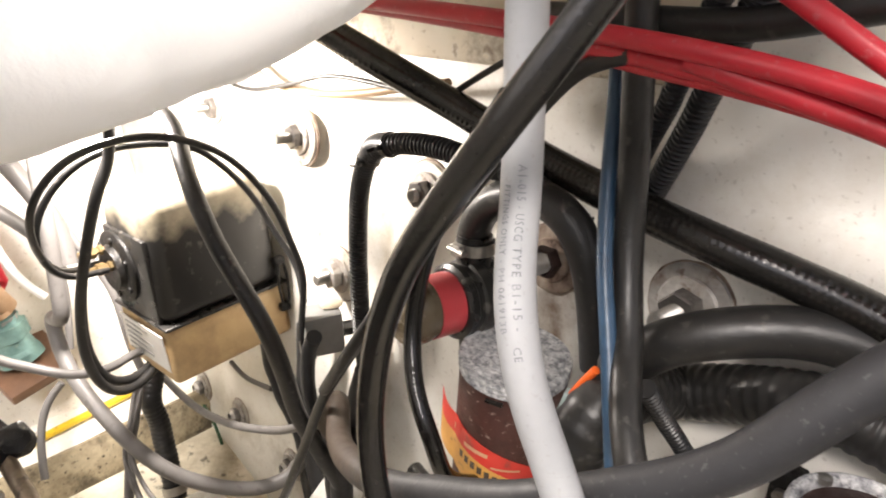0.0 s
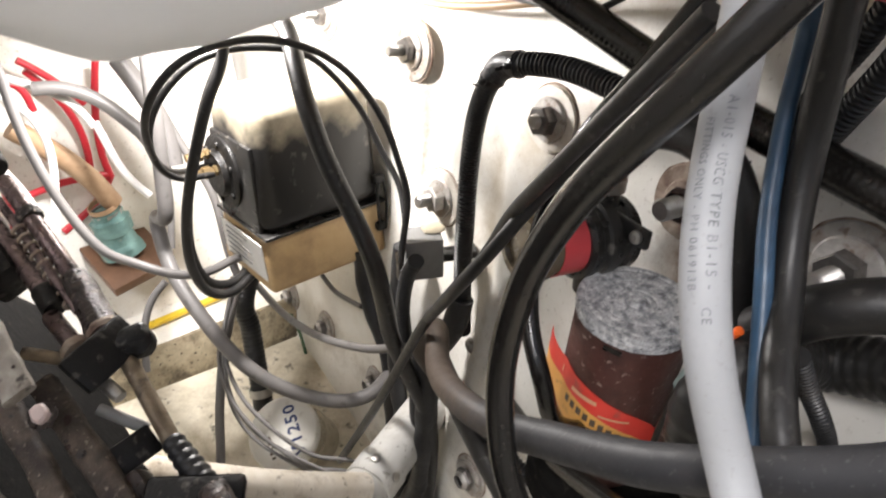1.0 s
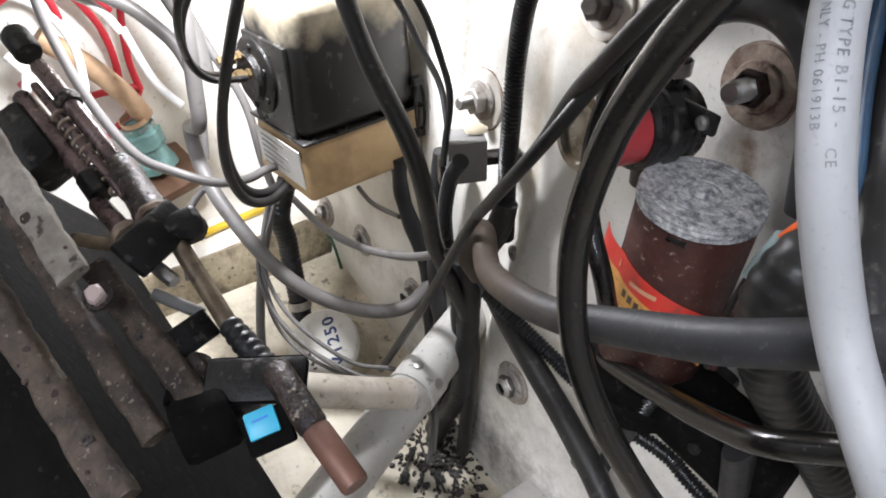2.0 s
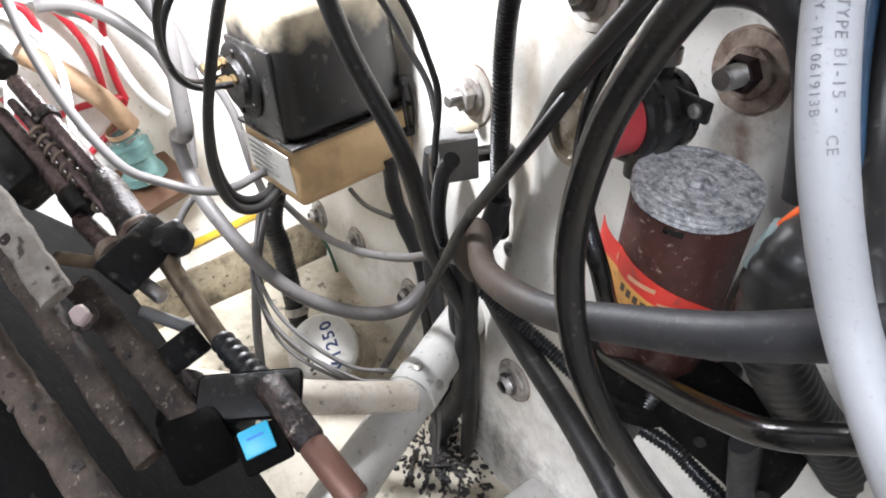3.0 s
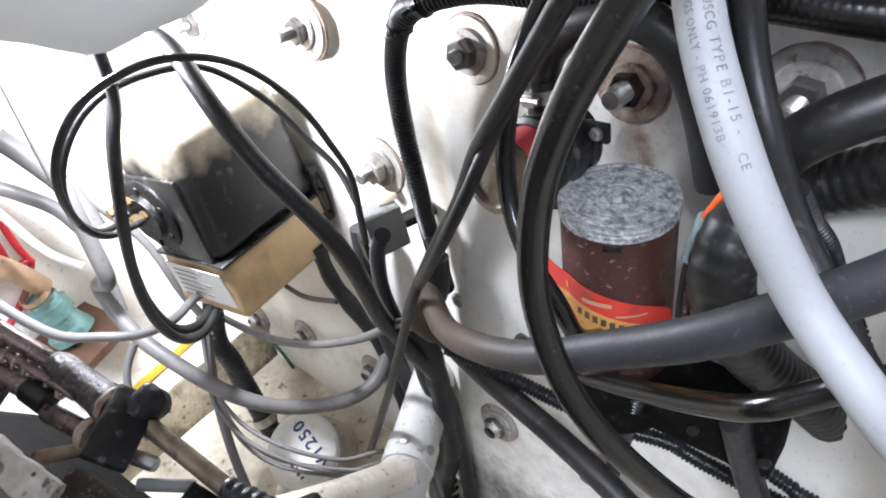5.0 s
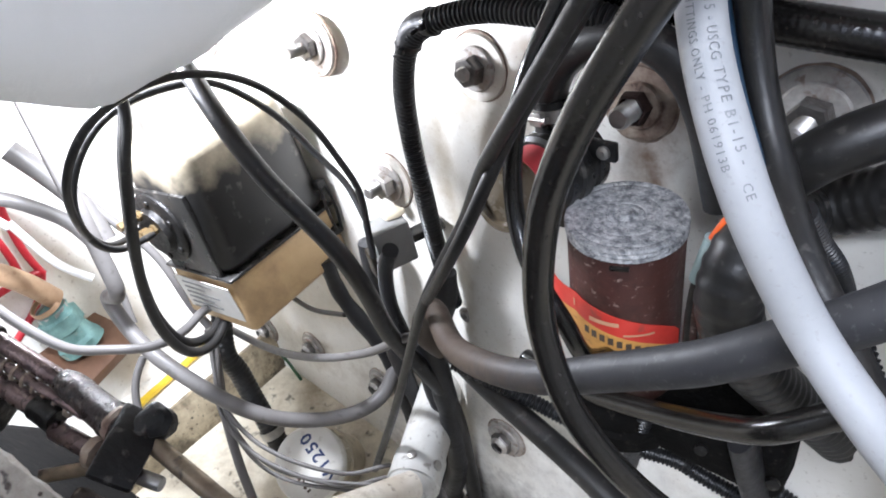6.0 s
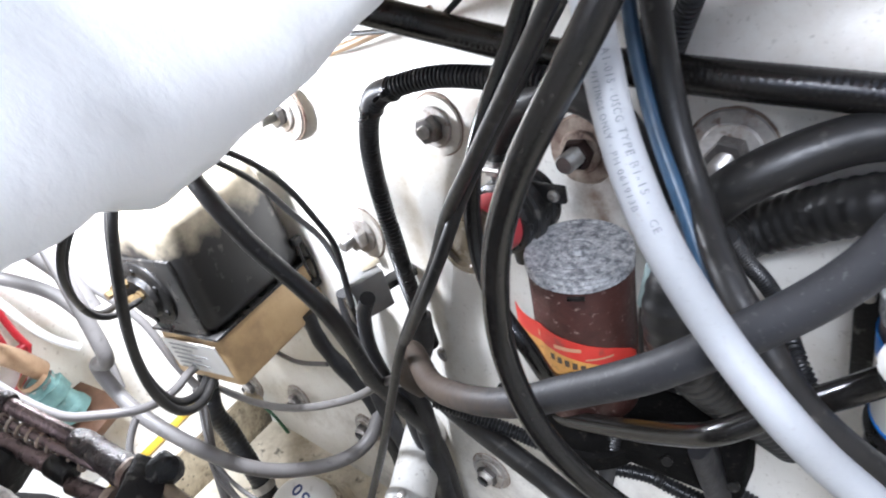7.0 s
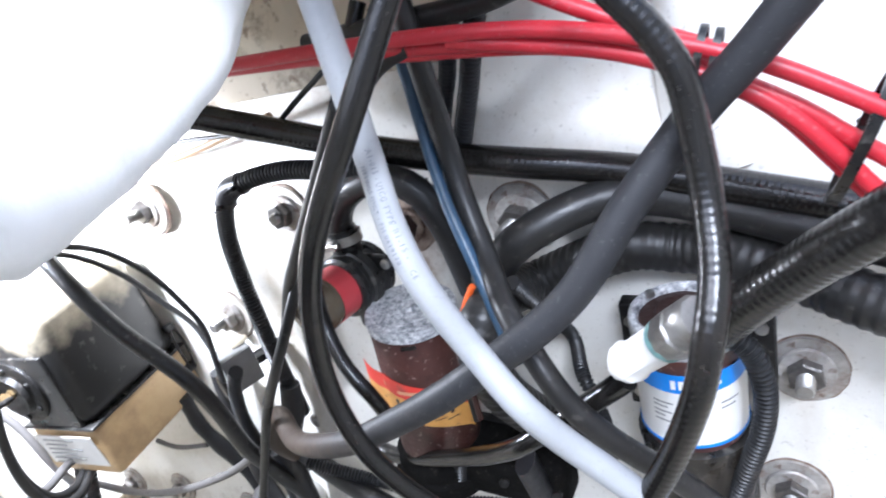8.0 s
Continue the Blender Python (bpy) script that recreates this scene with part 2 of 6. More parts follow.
BAR_PAINT = mat("flaking_bar_paint", (0.52, 0.49, 0.43), (0.15, 0.12, 0.095), rough=0.5, scale=110, big=24, mix=0.7, bump=1.0, spots=(0.03, 0.022, 0.018), spot_amount=0.9, spot_scale=95, stain=(0.09, 0.065, 0.048), stain_amount=0.6, stain_scale=26)
PINK = mat("pale_pink_sealant", (0.62, 0.50, 0.47), (0.45, 0.35, 0.32), rough=0.5, scale=60, big=20, mix=0.5, bump=0.2)
ORANGE = mat("orange_wire_sheath", (0.80, 0.13, 0.02), rough=0.4, scale=60, mix=0.3, bump=0)
SLEEVE = mat("grey_blue_heatshrink", (0.36, 0.46, 0.46), (0.26, 0.33, 0.33), rough=0.35, scale=60, mix=0.5, bump=0.05)
THREAD_TAPE = mat("white_thread_tape", (0.80, 0.79, 0.76), (0.70, 0.69, 0.66), rough=0.6, scale=60, big=30, mix=0.4, bump=0.5, bump_scale=60)
GREEN = mat("green_wire_sheath", (0.025, 0.085, 0.035), rough=0.45, scale=60, mix=0.4, bump=0)
# almost no sheen; on the block under the rods this black is painted shade
DEEP_BLACK = mat("deep_black", (0.005, 0.0047, 0.0043), (0.003, 0.0028, 0.0027), rough=0.85, scale=60, big=18, mix=0.7, bump=0.8, spots=(0.05, 0.042, 0.034), spot_amount=0.35, spot_scale=160, rough_var=0.1)
WHITE_WIRE = mat("white_wire_sheath", (0.70, 0.69, 0.67), (0.5, 0.48, 0.45), rough=0.45, scale=60, mix=0.4, bump=0)
TUBE_GREY = mat("grey_white_tube", (0.52, 0.515, 0.49), (0.44, 0.43, 0.40), rough=0.45, scale=60, big=9, mix=0.5, bump=0.15, spots=(0.10, 0.08, 0.06), spot_amount=0.6, spot_scale=90, stain=(0.26, 0.22, 0.16), stain_amount=0.5, stain_scale=12)
DIRTY_PIPE = mat("dirty_white_pipe", (0.70, 0.66, 0.58), (0.48, 0.41, 0.31), rough=0.42, scale=60, big=12, mix=0.6, bump=0.2, spots=(0.12, 0.09, 0.06), spot_amount=0.7, spot_scale=80, stain=(0.20, 0.14, 0.09), stain_amount=0.7, stain_scale=18)

for m_, amount in ((DEEP_BLACK, 0.08), (BLACK_STEEL, 0.30), (RUBBER, 0.46), (GREY_RUBBER, 0.36), (GLOSSY, 0.5), (TAPE, 0.4), (CONDUIT, 0.42), (GREASY, 0.6)):
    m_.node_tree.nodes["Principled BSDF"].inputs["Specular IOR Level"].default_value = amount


def grime_or_glare_along(m, axis, lo, hi, colour, rough_noise=22.0):
    """Adds a coat of grime or painted glare that fades in along one of the object's axes, with a ragged edge."""
    nt = m.node_tree
    N, L = nt.nodes, nt.links
    b = N["Principled BSDF"]
    old = b.inputs["Base Color"].links[0].from_socket
    co = N.new("ShaderNodeTexCoord").outputs["Object"]
    sep = N.new("ShaderNodeSeparateXYZ")
    L.new(co, sep.inputs[0])
    nz = N.new("ShaderNodeTexNoise")
    nz.inputs["Scale"].default_value, nz.inputs["Detail"].default_value = rough_noise, 6
    L.new(co, nz.inputs["Vector"])
    k = N.new("ShaderNodeMath")
    k.operation = 'MULTIPLY_ADD'
    k.inputs[1].default_value, k.inputs[2].default_value = (hi - lo) * 1.6, -(hi - lo) * 0.8
    L.new(nz.outputs["Fac"], k.inputs[0])
    add = N.new("ShaderNodeMath")
    L.new(sep.outputs[axis], add.inputs[0])
    L.new(k.outputs[0], add.inputs[1])
    r = N.new("ShaderNodeMapRange")
    r.inputs["From Min"].default_value, r.inputs["From Max"].default_value = lo, hi
    L.new(add.outputs[0], r.inputs["Value"])
    x = N.new("ShaderNodeMix")
    x.data_type = 'RGBA'
    L.new(r.outputs["Result"], x.inputs[0])
    L.new(old, x.inputs[6])
    x.inputs[7].default_value = (*colour, 1)
    L.new(x.outputs[2], b.inputs["Base Color"])
    return m


def dirt_and_shade_at(m, spots_):
    """Adds dirt and painted shade of its own shape: (x, z, half width, half height, colour, amount), ragged at the
    edge.
    """
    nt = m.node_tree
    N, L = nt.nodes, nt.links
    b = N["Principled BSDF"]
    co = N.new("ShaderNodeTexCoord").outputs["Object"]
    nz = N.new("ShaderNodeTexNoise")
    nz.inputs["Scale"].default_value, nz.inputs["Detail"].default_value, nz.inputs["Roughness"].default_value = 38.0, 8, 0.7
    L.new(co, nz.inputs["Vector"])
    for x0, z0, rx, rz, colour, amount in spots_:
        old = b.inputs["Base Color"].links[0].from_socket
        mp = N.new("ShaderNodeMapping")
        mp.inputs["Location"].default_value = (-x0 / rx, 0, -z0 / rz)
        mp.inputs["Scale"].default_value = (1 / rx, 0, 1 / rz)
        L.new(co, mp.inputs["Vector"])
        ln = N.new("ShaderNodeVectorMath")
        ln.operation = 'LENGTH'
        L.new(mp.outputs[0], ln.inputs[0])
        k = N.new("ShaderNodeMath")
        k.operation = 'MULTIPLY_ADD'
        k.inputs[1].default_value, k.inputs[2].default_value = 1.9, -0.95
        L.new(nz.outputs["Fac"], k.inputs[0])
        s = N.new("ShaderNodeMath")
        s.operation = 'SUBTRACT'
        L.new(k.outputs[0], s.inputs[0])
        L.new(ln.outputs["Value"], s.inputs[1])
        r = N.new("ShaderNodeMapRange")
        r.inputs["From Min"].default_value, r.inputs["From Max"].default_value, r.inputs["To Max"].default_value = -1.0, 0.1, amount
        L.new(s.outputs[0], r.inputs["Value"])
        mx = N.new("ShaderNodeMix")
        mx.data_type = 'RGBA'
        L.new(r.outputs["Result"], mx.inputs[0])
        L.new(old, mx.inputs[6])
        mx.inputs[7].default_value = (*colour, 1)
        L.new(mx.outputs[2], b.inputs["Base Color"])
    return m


# thin laminate: some daylight comes through it
cn = COAMING.node_tree
glow_through = cn.nodes.new("ShaderNodeBsdfTranslucent")
glow_through.inputs["Color"].default_value = (0.86, 0.85, 0.82, 1)
blend_through = cn.nodes.new("ShaderNodeMixShader")
blend_through.inputs[0].default_value = 0.22
cn.links.new(cn.nodes["Principled BSDF"].outputs[0], blend_through.inputs[1])
cn.links.new(glow_through.outputs[0], blend_through.inputs[2])
cn.links.new(blend_through.outputs[0], cn.nodes["Material Output"].inputs["Surface"])

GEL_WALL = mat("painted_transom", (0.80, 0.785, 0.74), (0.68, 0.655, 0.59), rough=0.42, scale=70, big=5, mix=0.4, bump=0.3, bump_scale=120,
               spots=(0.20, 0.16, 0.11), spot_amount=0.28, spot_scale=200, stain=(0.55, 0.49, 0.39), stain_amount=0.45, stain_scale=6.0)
# narrow brown strips at x -0.775 and -0.62 follow the pad edges
dirt_and_shade_at(GEL_WALL, [(-0.335, 0.235, 0.035, 0.075, (0.22, 0.13, 0.07), 0.8), (-0.30, 0.30, 0.07, 0.05, (0.30, 0.20, 0.12), 0.6), (-0.775, 0.20, 0.014, 0.16, (0.16, 0.13, 0.09), 0.75),
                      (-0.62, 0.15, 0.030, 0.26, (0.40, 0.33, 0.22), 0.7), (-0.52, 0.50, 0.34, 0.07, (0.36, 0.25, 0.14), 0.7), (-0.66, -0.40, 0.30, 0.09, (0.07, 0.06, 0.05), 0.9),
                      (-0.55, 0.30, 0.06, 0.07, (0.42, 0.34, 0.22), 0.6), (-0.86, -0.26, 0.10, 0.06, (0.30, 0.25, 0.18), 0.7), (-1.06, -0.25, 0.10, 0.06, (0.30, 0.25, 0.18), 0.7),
                      # the wide low greys, x -0.46 to -0.06, are painted shade under the pumps
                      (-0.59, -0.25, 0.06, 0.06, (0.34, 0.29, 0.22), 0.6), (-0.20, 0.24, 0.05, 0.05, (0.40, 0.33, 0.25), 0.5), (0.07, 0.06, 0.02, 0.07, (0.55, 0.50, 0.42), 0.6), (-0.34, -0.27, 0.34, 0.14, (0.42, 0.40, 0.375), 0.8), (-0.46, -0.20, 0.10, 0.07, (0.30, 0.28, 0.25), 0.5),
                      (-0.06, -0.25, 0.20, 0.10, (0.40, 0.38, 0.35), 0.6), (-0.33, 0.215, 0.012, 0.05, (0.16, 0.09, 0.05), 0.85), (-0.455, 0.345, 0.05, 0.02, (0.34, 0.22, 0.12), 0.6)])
grime_or_glare_along(GREY_RUBBER, 0, -0.27, -0.40, (0.056, 0.040, 0.029), 60.0)
GLARE_COVER = mat("glare_topped_cover", (0.014, 0.0135, 0.013), (0.009, 0.0085, 0.008), rough=0.34, scale=60, big=6, mix=0.5, bump=0.05, spots=(0.3, 0.28, 0.25), spot_amount=0.25, spot_scale=48)
# lamp glare on the cover's top, painted as a pale fade
grime_or_glare_along(GLARE_COVER, 2, 0.238, 0.300, (0.46, 0.40, 0.29), 26.0)


# ---- builders ----
def finish(ob_name, bm, material, parent=None, label="", smooth=35):
    me = bpy.data.meshes.new(ob_name)
    bmesh.ops.recalc_face_normals(bm, faces=bm.faces)
    lim = radians(smooth)
    for f in bm.faces:
        f.smooth = True
    for e in bm.edges:
        if len(e.link_faces) == 2 and e.calc_face_angle(0) > lim:
            e.smooth = False
    bm.to_mesh(me)
    bm.free()
    for m in (material if isinstance(material, (list, tuple)) else [material]):
        me.materials.append(m)
    ob = new(ob_name, me)
    if parent:
        ob.parent = parent
    if label:
        ob["label"] = label
    return ob


def part(name, bm, material, parent, label=""):
    return finish(name, bm, material, parent, label)


def thing(name, m, label, category, group="", kind=""):
    ob = new(name)
    ob.empty_display_size = 0.02
    ob.matrix_world = m
    return tagged(ob, label, category, group, kind)


def frame_to(axis, origin, up=(0, 0, 1)):
    """A pose whose z runs along axis."""
    z = Vector(axis).normalized()
    u = Vector(up)
    if abs(z.dot(u)) > 0.97:
        u = Vector((0, 1, 0))
    x = u.cross(z).normalized()
    y = z.cross(x)
    return Matrix.Translation(origin) @ Matrix((x, y, z)).transposed().to_4x4()


def box(bm, size, m=Matrix(), bevel=0.0, segs=2, taper=1.0):
    """A bevelled box centred at m; taper shrinks its top."""
    b2 = bmesh.new()
    bmesh.ops.create_cube(b2, size=1)
    for v in b2.verts:
        k = taper if v.co.z > 0 else 1.0
        v.co = Vector((v.co.x * size[0] * k, v.co.y * size[1] * k, v.co.z * size[2]))
    if bevel:
        bmesh.ops.bevel(b2, geom=b2.edges[:], offset=bevel, segments=segs, affect='EDGES', profile=0.5)
    b2.transform(m)
    tmp = bpy.data.meshes.new("t")
    b2.to_mesh(tmp)
    b2.free()
    bm.from_mesh(tmp)
    bpy.data.meshes.remove(tmp)
    return bm


def lathe(bm, prof, segs=32, m=Matrix(), wobble=0.0, seed=0):
    """Turns a profile of (radius, height) about z; ends at radius 0 are closed."""
    rings = []
    for i, (r, z) in enumerate(prof):
        if r <= 1e-6:
            rings.append([bm.verts.new(m @ Vector((0, 0, z)))])
        else:
            ring = []
            for k in range(segs):
                a = 2 * math.pi * k / segs
                w = 1 + wobble * noise.noise(Vector((math.cos(a) * 3, math.sin(a) * 3, z * 80 + seed)))
                ring.append(bm.verts.new(m @ Vector((r * w * math.cos(a), r * w * math.sin(a), z))))
            rings.append(ring)
    for a, b in zip(rings, rings[1:]):
        for k in range(segs):
            j = (k + 1) % segs
            if len(a) == 1 and len(b) == 1:
                continue
            if len(a) == 1:
                bm.faces.new((a[0], b[k], b[j]))
            elif len(b) == 1:
                bm.faces.new((a[k], a[j], b[0]))
            else:
                bm.faces.new((a[k], a[j], b[j], b[k]))
    return bm


def spline(pts, step):
    """Points evenly spaced on a smooth curve through pts (Catmull-Rom, centripetal spacing by resampling)."""
    P = [Vector(p) for p in pts]
    if len(P) == 2:
        dense = [P[0].lerp(P[1], i / 40) for i in range(41)]
    else:
        Q = [P[0] * 2 - P[1]] + P + [P[-1] * 2 - P[-2]]
        dense = []
        for i in range(len(P) - 1):
            a, b, c, d = Q[i:i + 4]
            for k in range(30):
                s = k / 30
                dense.append(0.5 * ((2 * b) + (c - a) * s + (2 * a - 5 * b + 4 * c - d) * s * s + (3 * b - a - 3 * c + d) * s ** 3))
        dense.append(P[-1])
    lens = [0.0]
    for a, b in zip(dense, dense[1:]):
        lens.append(lens[-1] + (b - a).length)
    n = max(2, int(lens[-1] / step) + 1)
    out, j = [], 0
    for i in range(n):
        s = lens[-1] * i / (n - 1)
        while j < len(lens) - 2 and lens[j + 1] < s:
            j += 1
        f = (s - lens[j]) / max(1e-9, lens[j + 1] - lens[j])
        out.append(dense[j].lerp(dense[j + 1], min(1, max(0, f))))
    return out


def relax(P, times):
    for _ in range(times):
        P = [P[0]] + [(P[i - 1] + P[i] * 2 + P[i + 1]) / 4 for i in range(1, len(P) - 1)] + [P[-1]]
    return P


def frames_along(P):
    """Tangent, side and normal at each point, carried along without twist."""
    T = [(P[min(i + 1, len(P) - 1)] - P[max(i - 1, 0)]).normalized() for i in range(len(P))]
    u = Vector((0, 0, 1)) if abs(T[0].z) < 0.9 else Vector((0, 1, 0))
    out = []
    for t in T:
        u = (u - t * u.dot(t)).normalized()
        out.append((t, u, t.cross(u)))
    return out


def tube(bm, pts, r, segs=16, step=0.006, rib=None, smooth=12, uneven=0.012, r_end=None, flat=1.0):
    """A hose round a smooth curve. rib: (pitch, depth) of its rings. Both ends are closed."""
    P = spline(pts, step if not rib else rib[0] / 4)
    if not rib:
        P = relax(P, smooth)
    F = frames_along(P)
    rings, s = [], 0.0
    for i, (p, (t, u, v)) in enumerate(zip(P, F)):
        if i:
            s += (P[i] - P[i - 1]).length
        k = i / (len(P) - 1)
        rad = r + ((r_end - r) * k if r_end else 0)
        rad *= 1 + uneven * noise.noise(p * 25)
        if rib:
            ph = (i % 4)
            rad -= rib[1] * (0, 0, 1, 1)[ph]
        rings.append([bm.verts.new(p + (u * math.cos(a) + v * math.sin(a) * flat) * rad) for a in (2 * math.pi * j / segs for j in range(segs))])
    for a, b in zip(rings, rings[1:]):
        for j in range(segs):
            bm.faces.new((a[j], a[(j + 1) % segs], b[(j + 1) % segs], b[j]))
    bm.faces.new(rings[0][::-1])
    bm.faces.new(rings[-1])
    return bm


def hose(name, pts, r, material, label, category="hose", group="", rib=None, **kw):
    bm = tube(bmesh.new(), pts, r, rib=rib, **kw)
    return tagged(finish(name, bm, material, smooth=28 if rib and rib[1] > 0.0011 else 60), label, category, group)


def clamp_band(parent, at, axis, r, label="stainless worm-drive clamp", width=0.012):
    """A worm-drive clamp round a hose: band, slots, screw housing and screw."""
    m = parent.matrix_world.inverted() @ frame_to(axis, at)
    bm = bmesh.new()
    w = width / 2
    lathe(bm, [(r, -w), (r + 0.0012, -w * 0.96), (r + 0.0012, w * 0.96), (r, w)], 32, m)
    for k in range(14):
        a = k * 0.2 + 2.0
        box(bm, (0.0012, 0.0016, width * 0.7), m @ Matrix.Rotation(a, 4, 'Z') @ Matrix.Translation((r + 0.0014, 0, 0)))
    box(bm, (0.007, 0.014, width * 1.05), m @ Matrix.Rotation(4.6, 4, 'Z') @ Matrix.Translation((r + 0.004, 0, 0)), 0.001)
    lathe(bm, [(0, -0.012), (0.0035, -0.012), (0.0035, 0.012), (0, 0.012)], 8, m @ Matrix.Rotation(4.6, 4, 'Z') @ Matrix.Translation((r + 0.005, 0, 0)) @ Matrix.Rotation(math.pi / 2, 4, 'X'))
    return finish("hose_clamp", bm, STEEL, parent, label)


def letters(body, size, bold=0.0):
    """The outline of some words as a flat mesh, x along the line, centred in y."""
    cu = bpy.data.curves.new("words", 'FONT')
    cu.body, cu.size, cu.offset = body, size, bold
    cu.resolution_u, cu.space_character = 2, 1.18
    ob = bpy.data.objects.new("words", cu)
    scene.collection.objects.link(ob)
    bpy.context.view_layer.update()
    me = bpy.data.meshes.new_from_object(ob.evaluated_get(bpy.context.evaluated_depsgraph_get()))
    bpy.data.objects.remove(ob)
    bpy.data.curves.remove(cu)
    return me

# ---- structure ----
def wall_y(x, z):
    """The transom's face: raked, with a raised pad on each side of a shallow channel."""
    y = 0.548 + 0.1 * z
    left = 1 / (1 + math.exp(min(60, max(-60, (x + 0.775) / 0.006))))
    edge = -0.595 - 0.22 * max(0.0, 0.12 - z)
    corner = min(x - edge, (0.375 - z) * 1.0)
    if x - edge < 0.07 and 0.375 - z < 0.07:
        corner = 0.07 - math.hypot(0.07 - (x - edge), 0.07 - (0.375 - z))
    right = 1 / (1 + math.exp(min(60, max(-60, -corner / 0.008))))
    wave = 0.002 * noise.noise(Vector((x * 6, z * 6, 0.3)))
    return y - 0.016 * left - 0.018 * right + wave


def build_transom():
    bm = bmesh.new()
    x0, x1, z0, z1, st = -1.62, 0.75, -0.60, 0.95, 0.0125
    nx, nz = int((x1 - x0) / st), int((z1 - z0) / st)
    g = [[bm.verts.new((x0 + i * st, wall_y(x0 + i * st, z0 + k * st), z0 + k * st)) for k in range(nz + 1)] for i in range(nx + 1)]
    back = [[bm.verts.new((x0 + i * nx * st, 0.70, z0 + k * nz * st)) for k in (0, 1)] for i in (0, 1)]
    for i in range(nx):
        for k in range(nz):
            bm.faces.new((g[i][k], g[i + 1][k], g[i + 1][k + 1], g[i][k + 1]))
    bm.faces.new((back[0][0], back[0][1], back[1][1], back[1][0]))
    bm.faces.new([g[i][0] for i in range(nx + 1)] + [back[1][0], back[0][0]])
    bm.faces.new([g[i][nz] for i in range(nx, -1, -1)] + [back[0][1], back[1][1]])
    bm.faces.new([g[0][k] for k in range(nz, -1, -1)] + [back[0][0], back[0][1]])
    bm.faces.new([g[nx][k] for k in range(nz + 1)] + [back[1][1], back[1][0]])
    return tagged(finish("wall_transom", bm, GEL_WALL), "white painted fibreglass transom, stained, with shade painted low down, studded with bolts", "wall", kind="structure")


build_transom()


def slab(name, prof, y0, y1, material, label, category="wall", st=0.03, wob=0.004):
    """A shell along y whose section is the line prof of (x, z), 3 cm thick, a little uneven."""
    pts = spline([(x, 0, z) for x, z in prof], st) if len(prof) > 2 else [Vector((prof[0][0], 0, prof[0][1])).lerp(Vector((prof[1][0], 0, prof[1][1])), i / 20) for i in range(21)]
    ny = max(2, int((y1 - y0) / st))
    bm = bmesh.new()
    F = frames_along(pts)
    rows = []
    for p, (t, u, v) in zip(pts, F):
        nrm = Vector((-t.z, 0, t.x))
        rows.append(([bm.verts.new(Vector((p.x, y0 + (y1 - y0) * k / ny, p.z)) + nrm * wob * noise.noise(Vector((p.x * 9, k * 0.25, p.z * 9)))) for k in range(ny + 1)],
                     [bm.verts.new(Vector((p.x, y0 + (y1 - y0) * k / ny, p.z)) - nrm * 0.03) for k in range(ny + 1)]))
    for a, b in zip(rows, rows[1:]):
        for k in range(ny):
            bm.faces.new((a[0][k], a[0][k + 1], b[0][k + 1], b[0][k]))
            bm.faces.new((a[1][k], b[1][k], b[1][k + 1], a[1][k + 1]))
        for k in (0, ny):
            bm.faces.new((a[0][k], b[0][k], b[1][k], a[1][k]))
    for r in (rows[0], rows[-1]):
        for k in range(ny):
            bm.faces.new((r[0][k], r[0][k + 1], r[1][k + 1], r[1][k]))
    return tagged(finish(name, bm, material), label, category, kind="structure")


slab("floor", [(-1.24, -0.335), (-1.05, -0.36), (-0.80, -0.42), (-0.62, -0.47), (-0.3, -0.47), (0.1, -0.42), (0.75, -0.36)], -0.95, 0.50, GEL_FLOOR, "cream fibreglass bilge floor, greasy and spotted with dirt", "floor")
slab("wall_hull_side", [(-1.36, -0.27), (-1.40, -0.1), (-1.46, 0.2), (-1.52, 0.55), (-1.56, 0.95)], -0.95, 0.53, GEL, "white painted hull side with water stains")
slab("wall_hull_far_side", [(0.72, 0.95), (0.70, 0.4), (0.66, -0.1), (0.62, -0.42)], -0.95, 0.53, GEL, "white painted hull side")
slab("ledge_top", [(-1.37, -0.243), (-1.30, -0.246), (-1.215, -0.25)], -0.95, 0.52, GEL, "white painted top of the stringer ledge", "ledge")
slab("ledge_face", [(-1.205, -0.246), (-1.196, -0.28), (-1.20, -0.35)], -0.95, 0.52, MOLD, "cream stringer face, black with mould", "ledge", wob=0.006)


def plain_panel(name, size, at, material, label, category, bevel=0.006):
    bm = box(bmesh.new(), size, Matrix.Translation(at), bevel)
    return tagged(finish(name, bm, material), label, category, kind="structure")


plain_panel("wall_bulkhead", (2.3, 0.05, 1.6), (-0.42, -0.98, 0.2), GEL, "white painted forward bulkhead", "wall")
plain_panel("ceiling", (0.82, 1.55, 0.03), (-1.17, -0.20, 0.93), GEL, "white underside of the deck", "ceiling")
# unseen panel, added to keep sun and sky off the upper transom
plain_panel("deck_edge", (1.66, 0.46, 0.03), (-0.78, 0.38, 0.748), GEL, "white unseen panel added to shade the upper transom, as a side deck would", "ceiling")
plain_panel("keel_shelf", (0.62, 0.20, 0.10), (-0.22, 0.405, -0.43), SHELF, "grey fibreglass step, grimy, at the foot of the transom", "ledge", 0.02)


def stained_board():
    bm = bmesh.new()
    box(bm, (0.58, 0.022, 0.20), pose(-0.50, 0.583, 0.575, -5.7, 0, 0), 0.005)
    return tagged(finish("stained_board", bm, BOARD), "beige painted plywood board, blotched brown, on the transom", "board", kind="structure")


stained_board()
bm = bmesh.new()
lathe(bm, [(0, 0), (0.045, 0.0), (0.045, 0.62), (0, 0.62)], 28, pose(0.01, 0.59, 0.33, -5.7, 0, 0))
tagged(finish("transom_rib", bm, GEL), "white rounded rib on the transom", "wall rib", kind="structure")


